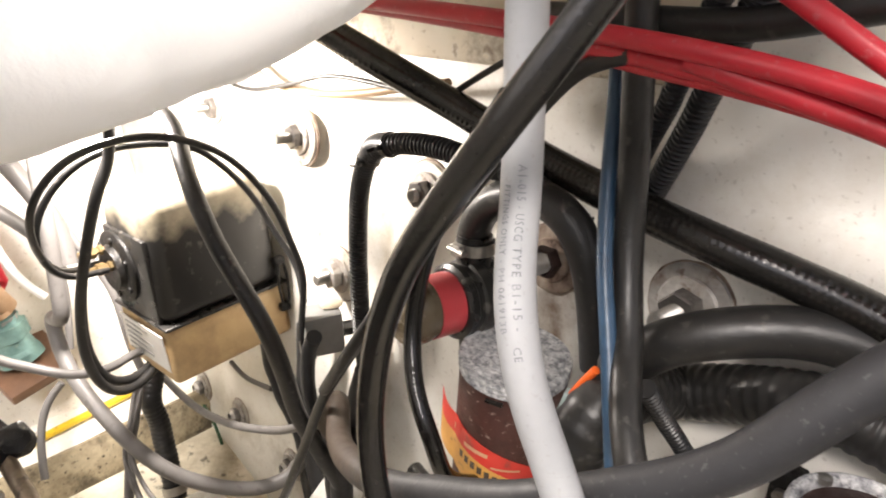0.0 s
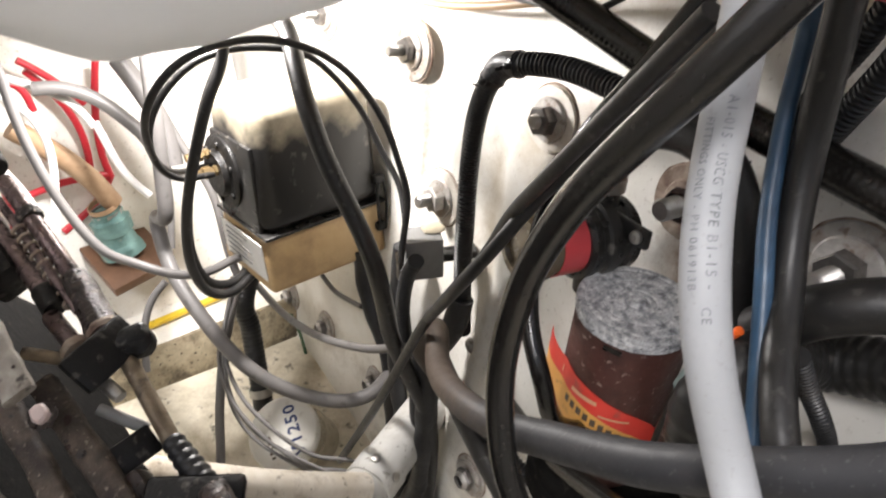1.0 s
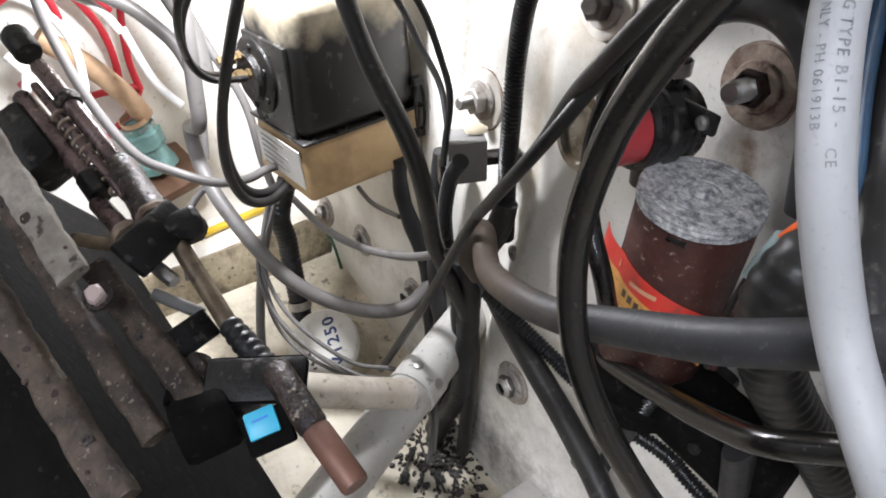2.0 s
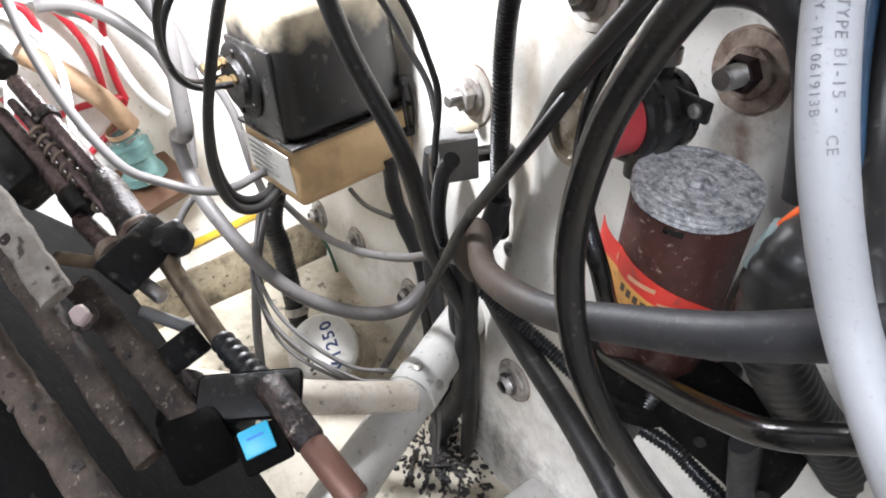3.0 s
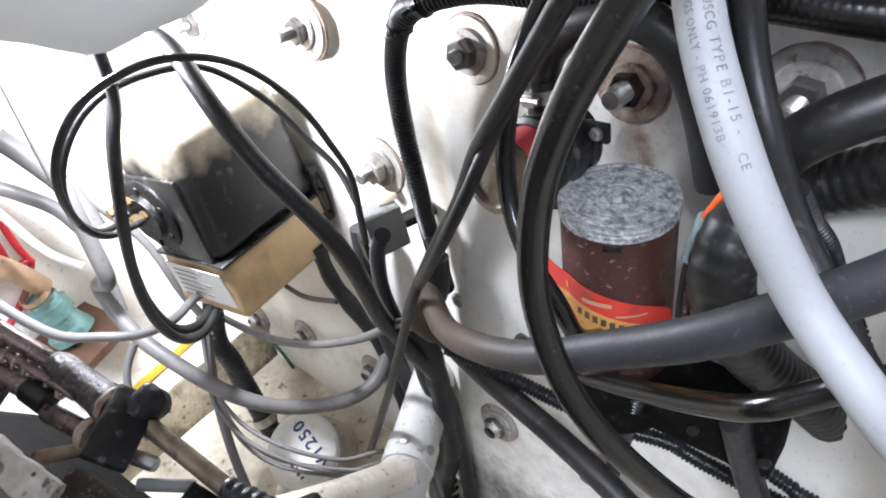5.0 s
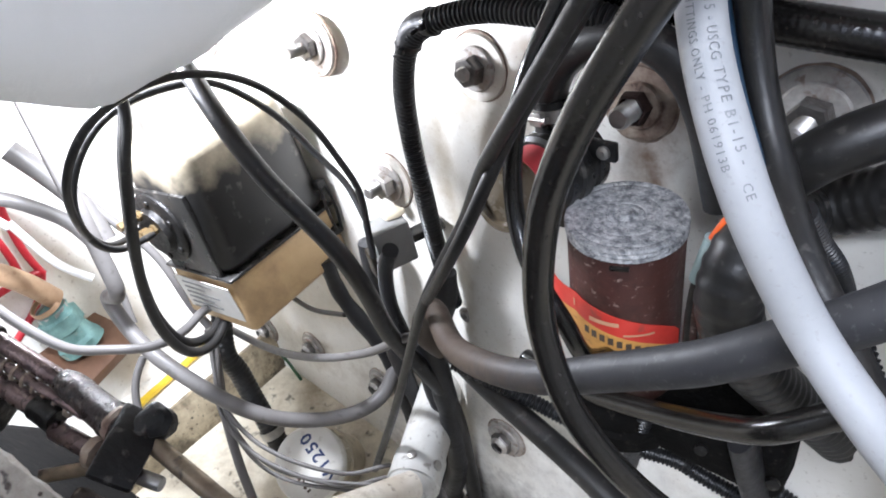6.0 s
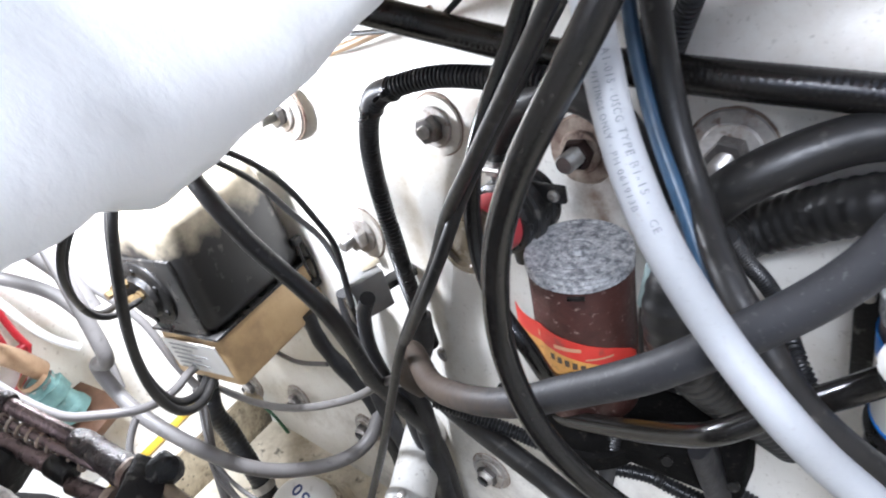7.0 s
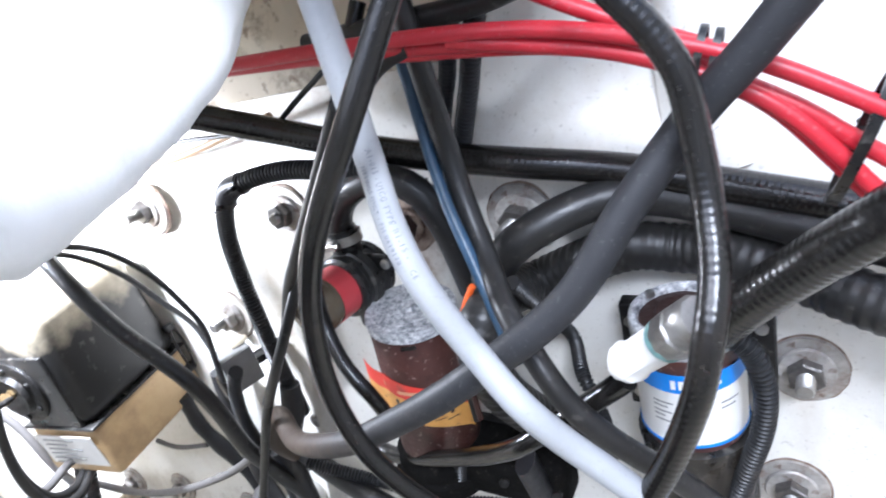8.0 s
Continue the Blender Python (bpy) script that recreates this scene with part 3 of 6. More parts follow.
def coaming():
    """The white moulded lip of the hatch, rounded at its edge, which hangs close over the place."""
    edge = spline([(-0.175, 0.62, 0.70), (-0.19, 0.40, 0.630), (-0.199, 0.304, 0.596), (-0.188, 0.243, 0.562), (-0.188, 0.184, 0.543), (-0.178, 0.131, 0.536), (-0.160, 0.082, 0.535), (-0.127, 0.035, 0.549), (-0.10, -0.06, 0.580), (-0.10, -0.3, 0.58)], 0.007)
    edge = relax(edge, 6)
    prof = [(-0.75, 0.20), (-0.5, 0.12), (-0.30, 0.05), (-0.15, 0.012), (-0.06, -0.004), (-0.02, -0.003), (-0.004, 0.004), (0.0, 0.016), (-0.006, 0.03), (-0.03, 0.06), (-0.10, 0.13), (-0.22, 0.24), (-0.36, 0.36)]
    bm = bmesh.new()
    rows = []
    for i, p in enumerate(edge):
        k = i / (len(edge) - 1)
        row = []
        for dx, dz in prof:
            q = Vector((p.x + dx, p.y - dx * 0.10, p.z + dz))
            q += Vector((0.3, 0, 1)) * (0.006 * noise.noise(q * 14) + 0.0045 * noise.noise(q * 30) + 0.0018 * noise.noise(q * 60))
            row.append(bm.verts.new(q))
        rows.append(row)
    for a, b in zip(rows, rows[1:]):
        for j in range(len(prof) - 1):
            bm.faces.new((a[j], a[j + 1], b[j + 1], b[j]))
    return tagged(finish("hatch_coaming", bm, COAMING, smooth=80), "smooth white fibreglass coaming lip with a rough edge", "coaming", kind="structure")


coaming()


# ---- bolts ----
def bolt(x, z, rw, length, material, label, rs=0.0065, nut=0.0125, tall=1.0, cup=False, low=False):
    """A transom bolt: wide washer, small washer, nut and threaded shank, square to the wall."""
    m = frame_to((0, -1, 0.1), (x, wall_y(x, z), z))
    t = thing("transom_bolt", m, label, "bolt", "bolts on the transom")
    part("washer", lathe(bmesh.new(), [(rs, -0.002), (rw * 0.995, -0.002), (rw, 0.001), (rw * 0.975, 0.0035), (rw * 0.55, 0.004), (rs, 0.004)], 64, wobble=0.006), material, t)
    part("lock_washer", lathe(bmesh.new(), [(rs, 0.004), (nut * 1.45, 0.004), (nut * 1.5, 0.006), (nut * 1.4, 0.008), (rs, 0.008)], 28), material if cup else WASHER, t)
    h = 0.0105 * tall
    if cup:
        part("socket_nut", lathe(bmesh.new(), [(rs, 0.008), (nut * 1.05, 0.008), (nut * 1.1, 0.012), (nut * 1.0, 0.020), (rs * 1.25, 0.021), (rs * 1.2, 0.012), (rs, 0.012)], 6), RUST_DARK, t, "dark rusted nut")
    else:
        b = lathe(bmesh.new(), [(rs, 0.008), (nut * 0.93, 0.008), (nut, 0.0095), (nut, 0.008 + h - 0.002), (nut * 0.9, 0.008 + h), (rs, 0.008 + h)], 6)
        b.transform(Matrix.Rotation(random.random() * 3, 4, 'Z'))
        part("nut", b, WASHER if tall == 1.5 else NUT, t)
        if low:
            part("nut_dome", lathe(bmesh.new(), [(rs, 0.008 + h), (nut * 0.8, 0.008 + h), (nut * 0.62, 0.008 + h + 0.004), (rs, 0.008 + h + 0.006)], 20, wobble=0.05), WASHER, t)
    part("rust_ring", lathe(bmesh.new(), [(rw * 0.9, -0.0025), (rw * 1.07, -0.0025), (rw * 1.05, 0.0004), (rw * 0.9, 0.0008)], 72, wobble=0.035, seed=x * 50), RUSTY, t, "ring of brown rust and sealant")
    prof = [(0, 0.0)]
    zz = 0.0
    while zz < length - 0.003:
        prof += [(rs, zz), (rs * 0.86, zz + 0.0009)]
        zz += 0.0018
    prof += [(rs, length - 0.0025), (rs * 0.8, length), (0, length)]
    part("shank", lathe(bmesh.new(), prof, 16), STEEL, t)
    return t


bolt(-0.802, 0.346, 0.042, 0.042, WASHER, "steel bolt with a wide washer, lit bright, on the transom", rs=0.008, nut=0.018)
bolt(-1.058, 0.355, 0.042, 0.038, WASHER, "steel bolt with a wide washer, lit bright, on the transom", rs=0.008, nut=0.018)
bolt(-0.525, 0.324, 0.037, 0.030, WASHER_PAINTED, "steel bolt with a painted washer on the transom", rs=0.008, nut=0.017, tall=1.4)
bolt(-0.339, 0.296, 0.036, 0.042, RUSTY, "bare steel stud in a rust-stained washer on the transom", rs=0.0105, nut=0.0155, cup=True)
bolt(-0.192, 0.296, 0.039, 0.056, WASHER, "steel bolt with a large grey washer on the transom", rs=0.0095, nut=0.019, tall=1.7)
bolt(-0.732, 0.153, 0.041, 0.044, WASHER_PAINTED, "steel bolt with a chalky washer on the transom", rs=0.009, nut=0.019, tall=1.5)
bolt(-1.056, -0.235, 0.031, 0.017, WASHER, "short steel bolt with a grimy washer low on the transom", rs=0.009, nut=0.016, low=True)
bolt(-1.215, -0.245, 0.031, 0.017, WASHER, "short steel bolt with a grimy washer low on the transom", rs=0.009, nut=0.016, low=True)
bolt(-0.867, -0.247, 0.029, 0.015, WASHER, "short steel bolt with a grimy washer low on the transom", rs=0.009, nut=0.016, low=True)
bolt(-0.586, -0.236, 0.033, 0.016, WASHER, "short steel bolt with a stained washer low on the transom", rs=0.010, nut=0.018, low=True)
bolt(-0.424, -0.238, 0.030, 0.015, WASHER, "short steel bolt with a stained washer low on the transom", rs=0.009, nut=0.016, low=True)
bolt(0.075, 0.115, 0.037, 0.042, WASHER, "steel bolt with a pale washer on the transom", rs=0.009, nut=0.018, tall=1.3)
bolt(0.052, -0.038, 0.037, 0.036, WASHER, "steel bolt with a pale washer on the transom", rs=0.009, nut=0.018, tall=1.3)


def small_screw(x, z):
    t = thing("small_screw", frame_to((0, -1, 0.1), (x, wall_y(x, z), z)), "small stained screw with a cup washer on the transom", "screw", "small screws")
    part("washer", lathe(bmesh.new(), [(0, 0), (0.012, -0.001), (0.012, 0.002), (0.008, 0.005), (0, 0.005)], 20), WASHER, t)
    part("screw_head", lathe(bmesh.new(), [(0, 0.004), (0.005, 0.004), (0.0045, 0.007), (0, 0.008)], 14), STEEL, t)


small_screw(-0.628, -0.033)
small_screw(-0.657, 0.348)


def hose_clip(x, z):
    """A black plastic clip screwed to the transom."""
    t = thing("hose_clip", frame_to((0, -1, 0.1), (x, wall_y(x, z), z)), "small black plastic hose clip on the transom", "clip")
    part("ring", lathe(bmesh.new(), [(0.014, -0.002), (0.019, -0.002), (0.019, 0.012), (0.014, 0.012)], 24), BLACK_PLASTIC, t)
    part("foot", box(bmesh.new(), (0.016, 0.030, 0.006), Matrix.Translation((0.020, 0.0, 0.003)), 0.002), BLACK_PLASTIC, t)
    part("clip_screw", lathe(bmesh.new(), [(0, 0), (0.005, 0), (0.0045, 0.003), (0, 0.004)], 12, Matrix.Translation((0.022, 0.006, 0.006))), STEEL, t)


hose_clip(-0.667, 0.464)


# ---- pumps ----
def bars(parent, m, r, rows, material, name="print_line"):
    """Unreadable print as plain bars on a round label: (angle from, angle to, height, bar height)."""
    for a0, a1, z, h in rows:
        bm = bmesh.new()
        n = max(1, int((a1 - a0) / 6))
        prev = None
        for i in range(n + 1):
            a = radians(a0 + (a1 - a0) * i / n)
            pair = [bm.verts.new(m @ Vector((r * math.cos(a), r * math.sin(a), zz))) for zz in (z, z + h)]
            if prev:
                bm.faces.new((prev[0], pair[0], pair[1], prev[1]))
            prev = pair
        finish(name, bm, material, parent)


def sleeve_label(bm, r, a0, a1, low, high, m=Matrix(), n=28, thick=0.0008):
    """A sheet wrapped round a can between two angles; low and high give its edges by the angle's share."""
    out = []
    for i in range(n + 1):
        k = i / n
        a = radians(a0 + (a1 - a0) * k)
        rr = r(k) if callable(r) else r
        out.append([bm.verts.new(m @ Vector((q * math.cos(a), q * math.sin(a), z))) for q, z in ((rr, low(k)), (rr, high(k)), (rr + thick, high(k)), (rr + thick, low(k)))])
    for a, b in zip(out, out[1:]):
        for j in range(4):
            bm.faces.new((a[j], a[(j + 1) % 4], b[(j + 1) % 4], b[j]))
    bm.faces.new(out[0])
    bm.faces.new(out[-1][::-1])
    return bm


CAN = frame_to((0.13, 0.0, 1.0), (-0.342, 0.476, 0.035))


def pump_with_brown_motor():
    t = thing("bilge_pump", CAN, "brown pump motor with corroded silver cap and grimy orange label", "pump", "pumps on the transom")
    R, top = 0.0515, 0.200
    part("motor_can", lathe(bmesh.new(), [(0, 0), (R * 0.97, 0), (R, 0.004), (R, top - 0.018), (R * 0.985, top - 0.0165), (R * 0.985, top - 0.014), (0, top - 0.014)], 56), BROWN, t)
    cap = [(0, top - 0.0145), (R * 0.99, top - 0.0145), (R + 0.0014, top - 0.013), (R + 0.0004, top - 0.010), (R + 0.0018, top - 0.008), (R + 0.0008, top - 0.005), (R + 0.0020, top - 0.003), (R + 0.001, top - 0.0006), (R * 0.95, top)]
    for r, dip in ((0.92, 0.0012), (0.78, 0.0007), (0.62, 0.0010), (0.46, 0.0006), (0.34, 0.0013), (0.22, 0.0010)):
        cap += [(R * r, top - 0.0004), (R * (r - 0.02), top - dip), (R * (r - 0.05), top - 0.0004)]
    cap += [(0.006, top + 0.002), (0, top + 0.0026)]
    part("end_cap", lathe(bmesh.new(), cap, 64, wobble=0.012), ZINC, t, "white-crusted galvanised end cap")
    part("vent_slot", box(bmesh.new(), (0.016, 0.004, 0.0035), Matrix.Rotation(radians(292), 4, 'Z') @ Matrix.Translation((R, 0, top - 0.019)) @ Matrix.Rotation(radians(90), 4, 'Z')), BLACK_PLASTIC, t)
    wrap = lambda k: R + 0.0008 + 0.017 * max(0, 0.24 - k) / 0.24 + 0.004 * max(0, k - 0.85) / 0.15
    hi = lambda k: 0.136 - 0.004 * k - 0.034 * k ** 2.4 - 0.004 * max(0, k - 0.96) / 0.04
    lo = lambda k: hi(k) - 0.058
    mid = lambda k: hi(k) - 0.023
    part("label_sheet", sleeve_label(bmesh.new(), wrap, 204, 354, lo, mid), LABEL_YELLOW, t, "grimy orange label, lifting at one edge")
    part("label_band", sleeve_label(bmesh.new(), wrap, 204, 354, mid, hi), LABEL_RED, t, "red band of the label")
    at = lambda a: hi((a - 204) / 150)
    for a0, a1, d, h in ((232, 242, 0.016, 0.008), (262, 292, 0.014, 0.005), (296, 326, 0.015, 0.0025)):
        bars(t, Matrix(), R + 0.0026, [(a0, a1, at((a0 + a1) / 2) - d, h)], PRINT_PALE)
    for k in range(9):
        a0 = 256 + 8.5 * k
        bars(t, Matrix(), R + 0.0026, [(a0, a0 + 5.5, at(a0 + 3) - 0.0355, 0.0085)], PRINT_DARK)
    for a0, a1, d in ((286, 300, 0.0405), (301, 314, 0.0415), (288, 300, 0.0445), (302, 318, 0.0455), (318, 334, 0.0435)):
        bars(t, Matrix(), R + 0.0026, [(a0, a1, at((a0 + a1) / 2) - d, 0.0014)], PRINT_DARK)
    part("pump_head", lathe(bmesh.new(), [(0, -0.058), (0.060, -0.058), (0.066, -0.050), (0.066, -0.030), (0.061, -0.026), (0.061, -0.012), (0.056, -0.004), (0.048, 0.001), (0, 0.001)], 40), DEEP_BLACK, t, "black plastic pump head, greasy")
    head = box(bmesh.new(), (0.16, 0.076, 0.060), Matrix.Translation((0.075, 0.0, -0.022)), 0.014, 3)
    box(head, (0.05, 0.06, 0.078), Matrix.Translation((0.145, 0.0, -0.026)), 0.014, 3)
    part("valve_block", head, DEEP_BLACK, t, "black plastic valve block")
    for x in (0.03, 0.10, 0.165):
        part("block_screw", lathe(bmesh.new(), [(0, 0), (0.006, 0), (0.006, 0.004), (0, 0.005)], 10, frame_to((0.3, -1, 0.3), (x, -0.040, -0.012))), BLACK_STEEL, t)
    part("mounting_foot", box(bmesh.new(), (0.15, 0.03, 0.05), Matrix.Translation((0, 0.048, -0.032)), 0.006), BLACK_PLASTIC, t)
    return t


pump_with_brown_motor()


def strainer():
    """The small inlet strainer beside the pump: clear cap, red-labelled bowl, black body, bracket ear."""
    m = frame_to((-0.12, -0.985, 0.10), (-0.390, 0.494, 0.262))
    t = thing("inlet_strainer", m, "black inlet strainer with yellowed clear bowl and red label", "strainer")
    part("body", lathe(bmesh.new(), [(0, -0.03), (0.033, -0.03), (0.037, -0.026), (0.037, -0.018), (0.034, -0.016), (0.034, -0.004), (0.039, -0.002), (0.039, 0.010), (0.036, 0.012), (0.036, 0.018), (0.038, 0.020), (0.038, 0.027), (0.034, 0.030), (0, 0.030)], 36), BLACK_PLASTIC, t)
    part("label_band", lathe(bmesh.new(), [(0.0305, 0.029), (0.0312, 0.029), (0.0312, 0.058), (0.0305, 0.058)], 36), BOWL_RED, t, "red label round the bowl")
    part("bowl", lathe(bmesh.new(), [(0, 0.010), (0.030, 0.010), (0.030, 0.066), (0.0325, 0.067), (0.0325, 0.080), (0.030, 0.085), (0.024, 0.0855), (0.022, 0.081), (0.010, 0.0815), (0, 0.083)], 36), CLEAR_CAP, t, "yellowed clear plastic bowl and cap")
    inv = m.inverted()
    part("top_port", lathe(bmesh.new(), [(0, 0), (0.018, 0), (0.018, 0.045), (0, 0.045)], 24, inv @ frame_to((0, 0.08, 1), (-0.394, 0.500, 0.280))), BLACK_PLASTIC, t)
    part("bottom_port", lathe(bmesh.new(), [(0, 0), (0.016, 0), (0.016, 0.04), (0, 0.04)], 24, inv @ frame_to((0, 0, -1), (-0.392, 0.497, 0.240))), BLACK_PLASTIC, t)
    ear = box(bmesh.new(), (0.044, 0.007, 0.019), inv @ pose(-0.354, 0.500, 0.280, 0, 6, 0), 0.002)
    part("bracket_ear", ear, BLACK_PLASTIC, t)
    part("ear_screw", lathe(bmesh.new(), [(0, 0), (0.0065, 0), (0.006, 0.003), (0.003, 0.0045), (0, 0.0035)], 16, inv @ frame_to((0, -1, 0.1), (-0.343, 0.496, 0.279))), STEEL, t)
    clamp_band(t, (-0.394, 0.505, 0.312), (0, 0.08, 1), 0.0195)
    return t


strainer()


def pump_with_blue_label():
    m = frame_to((0.05, 0.03, 1.0), (-0.026, 0.476, 0.053))
    t = thing("bilge_pump", m, "pump with silver-capped motor and blue and white label", "pump", "pumps on the transom")
    R, top = 0.0490, 0.178
    part("motor_can", lathe(bmesh.new(), [(0, 0), (R, 0), (R, top - 0.02), (0, top - 0.02)], 48), BROWN, t)
    rim = [(R * 0.84, top - 0.020), (R + 0.0015, top - 0.024), (R + 0.002, top - 0.016), (R + 0.001, top - 0.013), (R + 0.002, top - 0.008), (R + 0.001, top - 0.002), (R * 0.95, top), (R * 0.88, top - 0.001), (R * 0.84, top - 0.006)]
    part("end_cap", lathe(bmesh.new(), rim + rim[:1], 48, wobble=0.012), ZINC, t, "galvanised ring of the end cap, dented and rusty")
    part("end_hollow", lathe(bmesh.new(), [(0, top - 0.012), (R * 0.86, top - 0.012), (R * 0.84, top - 0.008), (R * 0.55, top - 0.006), (R * 0.5, top - 0.001), (R * 0.3, top - 0.001), (0.010, top - 0.004), (0.009, top + 0.006), (0, top + 0.006)], 32, wobble=0.08), RUST_DARK, t, "dark hollow of the end cap")
    part("terminal_nut", lathe(bmesh.new(), [(0, 0), (0.006, 0), (0.006, 0.010), (0.003, 0.011), (0, 0.014)], 6, Matrix.Translation((0.006, -0.010, top - 0.012))), TEAL, t)
    for a in (0.6, 2.6, 4.6):
        part("cap_bolt", lathe(bmesh.new(), [(0, 0), (0.005, 0), (0.005, 0.005), (0.003, 0.006), (0, 0.006)], 6, Matrix.Translation((0.040 * math.cos(a), 0.040 * math.sin(a), top - 0.002))), STEEL, t)
    part("label_sheet", sleeve_label(bmesh.new(), R + 0.0008, 170, 380, lambda k: 0.056, lambda k: 0.118), PAPER, t, "white label with blue borders")
    part("label_band", sleeve_label(bmesh.new(), R + 0.0011, 170, 380, lambda k: 0.118, lambda k: 0.138), LABEL_BLUE, t, "blue band of the label")
    part("label_border", sleeve_label(bmesh.new(), R + 0.0018, 170, 380, lambda k: 0.054, lambda k: 0.057), LABEL_BLUE, t)
    bars(t, Matrix(), R + 0.0026, [(262, 267, 0.123, 0.010), (270, 277, 0.123, 0.010), (280, 287, 0.123, 0.010), (291, 312, 0.125, 0.004)], PAPER)
    bars(t, Matrix(), R + 0.0024, [(240, 262, 0.104, 0.002), (240, 256, 0.099, 0.002), (240, 260, 0.093, 0.002), (240, 252, 0.088, 0.002), (240, 258, 0.082, 0.002), (310, 332, 0.102, 0.002), (310, 328, 0.096, 0.002)], GREY_PLASTIC)
    part("pump_head", lathe(bmesh.new(), [(0, -0.10), (0.052, -0.10), (0.056, -0.094), (0.056, -0.02), (0.053, -0.005), (0.053, 0.036), (0.055, 0.038), (0.055, 0.043), (R, 0.046), (0, 0.046)], 40), BLACK_PLASTIC, t, "black plastic pump head")
    for sx in (-1, 1):
        part("bracket", box(bmesh.new(), (0.022, 0.02, 0.13), Matrix.Translation((sx * 0.062, 0.045, 0.09)), 0.003), BLACK_STEEL, t)
        for zz in (0.045, 0.135):
            part("bracket_screw", lathe(bmesh.new(), [(0, 0), (0.006, 0), (0.006, 0.004), (0, 0.005)], 14, frame_to((0, -1, 0), (sx * 0.062, 0.035, zz))), STEEL, t)
    return t


pump_with_blue_label()


# ---- box on the transom ----
def relay_box_on_wall():
    """A beige box with a black cover, bolted to the transom, two brass hose fittings on its end."""
    m = Matrix.Translation((-0.922, 0.421, 0.0)) @ Matrix.Rotation(radians(5), 4, 'Z')
    t = thing("hydraulic_unit", m, "black and beige hydraulic unit with brass fittings on the transom", "hydraulic unit")
    part("base", box(bmesh.new(), (0.158, 0.206, 0.088), Matrix.Translation((0, 0.009, 0.064)), 0.009, 3, 0.95), BEIGE, t, "beige plastic lower half, scuffed brown")
    part("cover", box(bmesh.new(), (0.154, 0.202, 0.188), Matrix.Translation((0, 0.009, 0.204)), 0.024, 4, 0.93), GLARE_COVER, t, "black plastic cover with lamp glare painted on its top")
    part("cover_rim", box(bmesh.new(), (0.159, 0.207, 0.006), Matrix.Translation((0, 0.009, 0.110)), 0.003), BLACK_PLASTIC, t)
    end = frame_to((0, -1, 0), (-0.028, -0.088, 0.182))
    fl = part("end_flange", lathe(bmesh.new(), [(0, 0), (0.054, 0), (0.054, 0.008), (0.050, 0.011), (0.036, 0.012), (0.032, 0.020), (0, 0.020)], 40, end), BLACK_STEEL, t, "round black end plate")
    part("end_plate", box(bmesh.new(), (0.120, 0.008, 0.128), Matrix.Translation((0, -0.0882, 0.176)), 0.003), BLACK_PLASTIC, t, "black ribbed end plate")
    for k in range(6):
        a = k * math.pi / 3 + 0.4
        part("flange_screw", lathe(bmesh.new(), [(0, 0), (0.005, 0), (0.005, 0.004), (0, 0.005)], 10, end @ Matrix.Translation((0.043 * math.cos(a), 0.043 * math.sin(a), 0.010))), BLACK_STEEL, fl)
    for dx, dz in ((-0.012, 0.022), (0.012, 0.004)):
        mm = end @ Matrix.Translation((dx, dz + 0.006, 0.018))
        part("hose_fitting", lathe(bmesh.new(), [(0, 0), (0.0075, 0), (0.0075, 0.006), (0.0055, 0.007), (0.0055, 0.010), (0.009, 0.011), (0.009, 0.022), (0.006, 0.024), (0.006, 0.034), (0, 0.034)], 6, mm), BRASS, t, "brass fitting")
    part("label_plate", box(bmesh.new(), (0.13, 0.0012, 0.066), Matrix.Translation((0.0, -0.0938, 0.064)) @ pose(0, 0, 0, 3, 0, 0), 0.0), PAPER, t, "white data plate")
    b = bmesh.new()
    for i, (w, zz) in enumerate(((0.07, 0.098), (0.05, 0.089), (0.08, 0.080), (0.06, 0.071), (0.075, 0.062), (0.04, 0.053))):
        box(b, (w, 0.0006, 0.003), Matrix.Translation((-0.05 + w / 2, -0.0958, zz - 0.010)))
    part("print_line", b, GREY_PLASTIC, t)
    for zz in (0.150, 0.070):
        part("latch_lug", box(bmesh.new(), (0.014, 0.018, 0.014), Matrix.Translation((0.080, 0.100, zz)), 0.004), BLACK_STEEL, t)
    for dy in (-0.007, 0.007):
        part("latch_bail", tube(bmesh.new(), [(0.084, 0.100 + dy * 0.3, 0.156), (0.087, 0.100 + dy, 0.140), (0.086, 0.100 + dy * 1.2, 0.105), (0.088, 0.100 + dy, 0.080), (0.084, 0.100 + dy * 0.3, 0.066)], 0.0024, 8), BLACK_STEEL, t)
    part("wall_bracket", box(bmesh.new(), (0.06, 0.06, 0.10), Matrix.Translation((0.0, 0.115, 0.15)), 0.006), GEL, t)
    return t


relay_box_on_wall()


def grey_relay():
    m = Matrix.Translation((-0.666, 0.482, 0.120)) @ pose(0, 0, 0, 0, 4, -24)
    t = thing("grey_connector_box", m, "small grey plastic box with a corrugated lead, beside a bolt", "connector box")
    part("case", box(bmesh.new(), (0.040, 0.050, 0.060), Matrix(), 0.003), GREY_PLASTIC, t)
    part("sealant", lathe(bmesh.new(), [(0, 0), (0.014, 0), (0.012, 0.003), (0.006, 0.005), (0, 0.005)], 14, Matrix.Translation((-0.008, 0.016, 0.032)), wobble=0.6), CREAM_PLASTIC, t, "blob of pale sealant")
    part("plug", box(bmesh.new(), (0.026, 0.02, 0.04), Matrix.Translation((-0.015, -0.022, -0.030)), 0.003), BLACK_PLASTIC, t)
    part("stand", box(bmesh.new(), (0.022, 0.05, 0.012), Matrix.Translation((-0.006, 0.050, -0.01)), 0.002), BLACK_PLASTIC, t)
    return t


grey_relay()


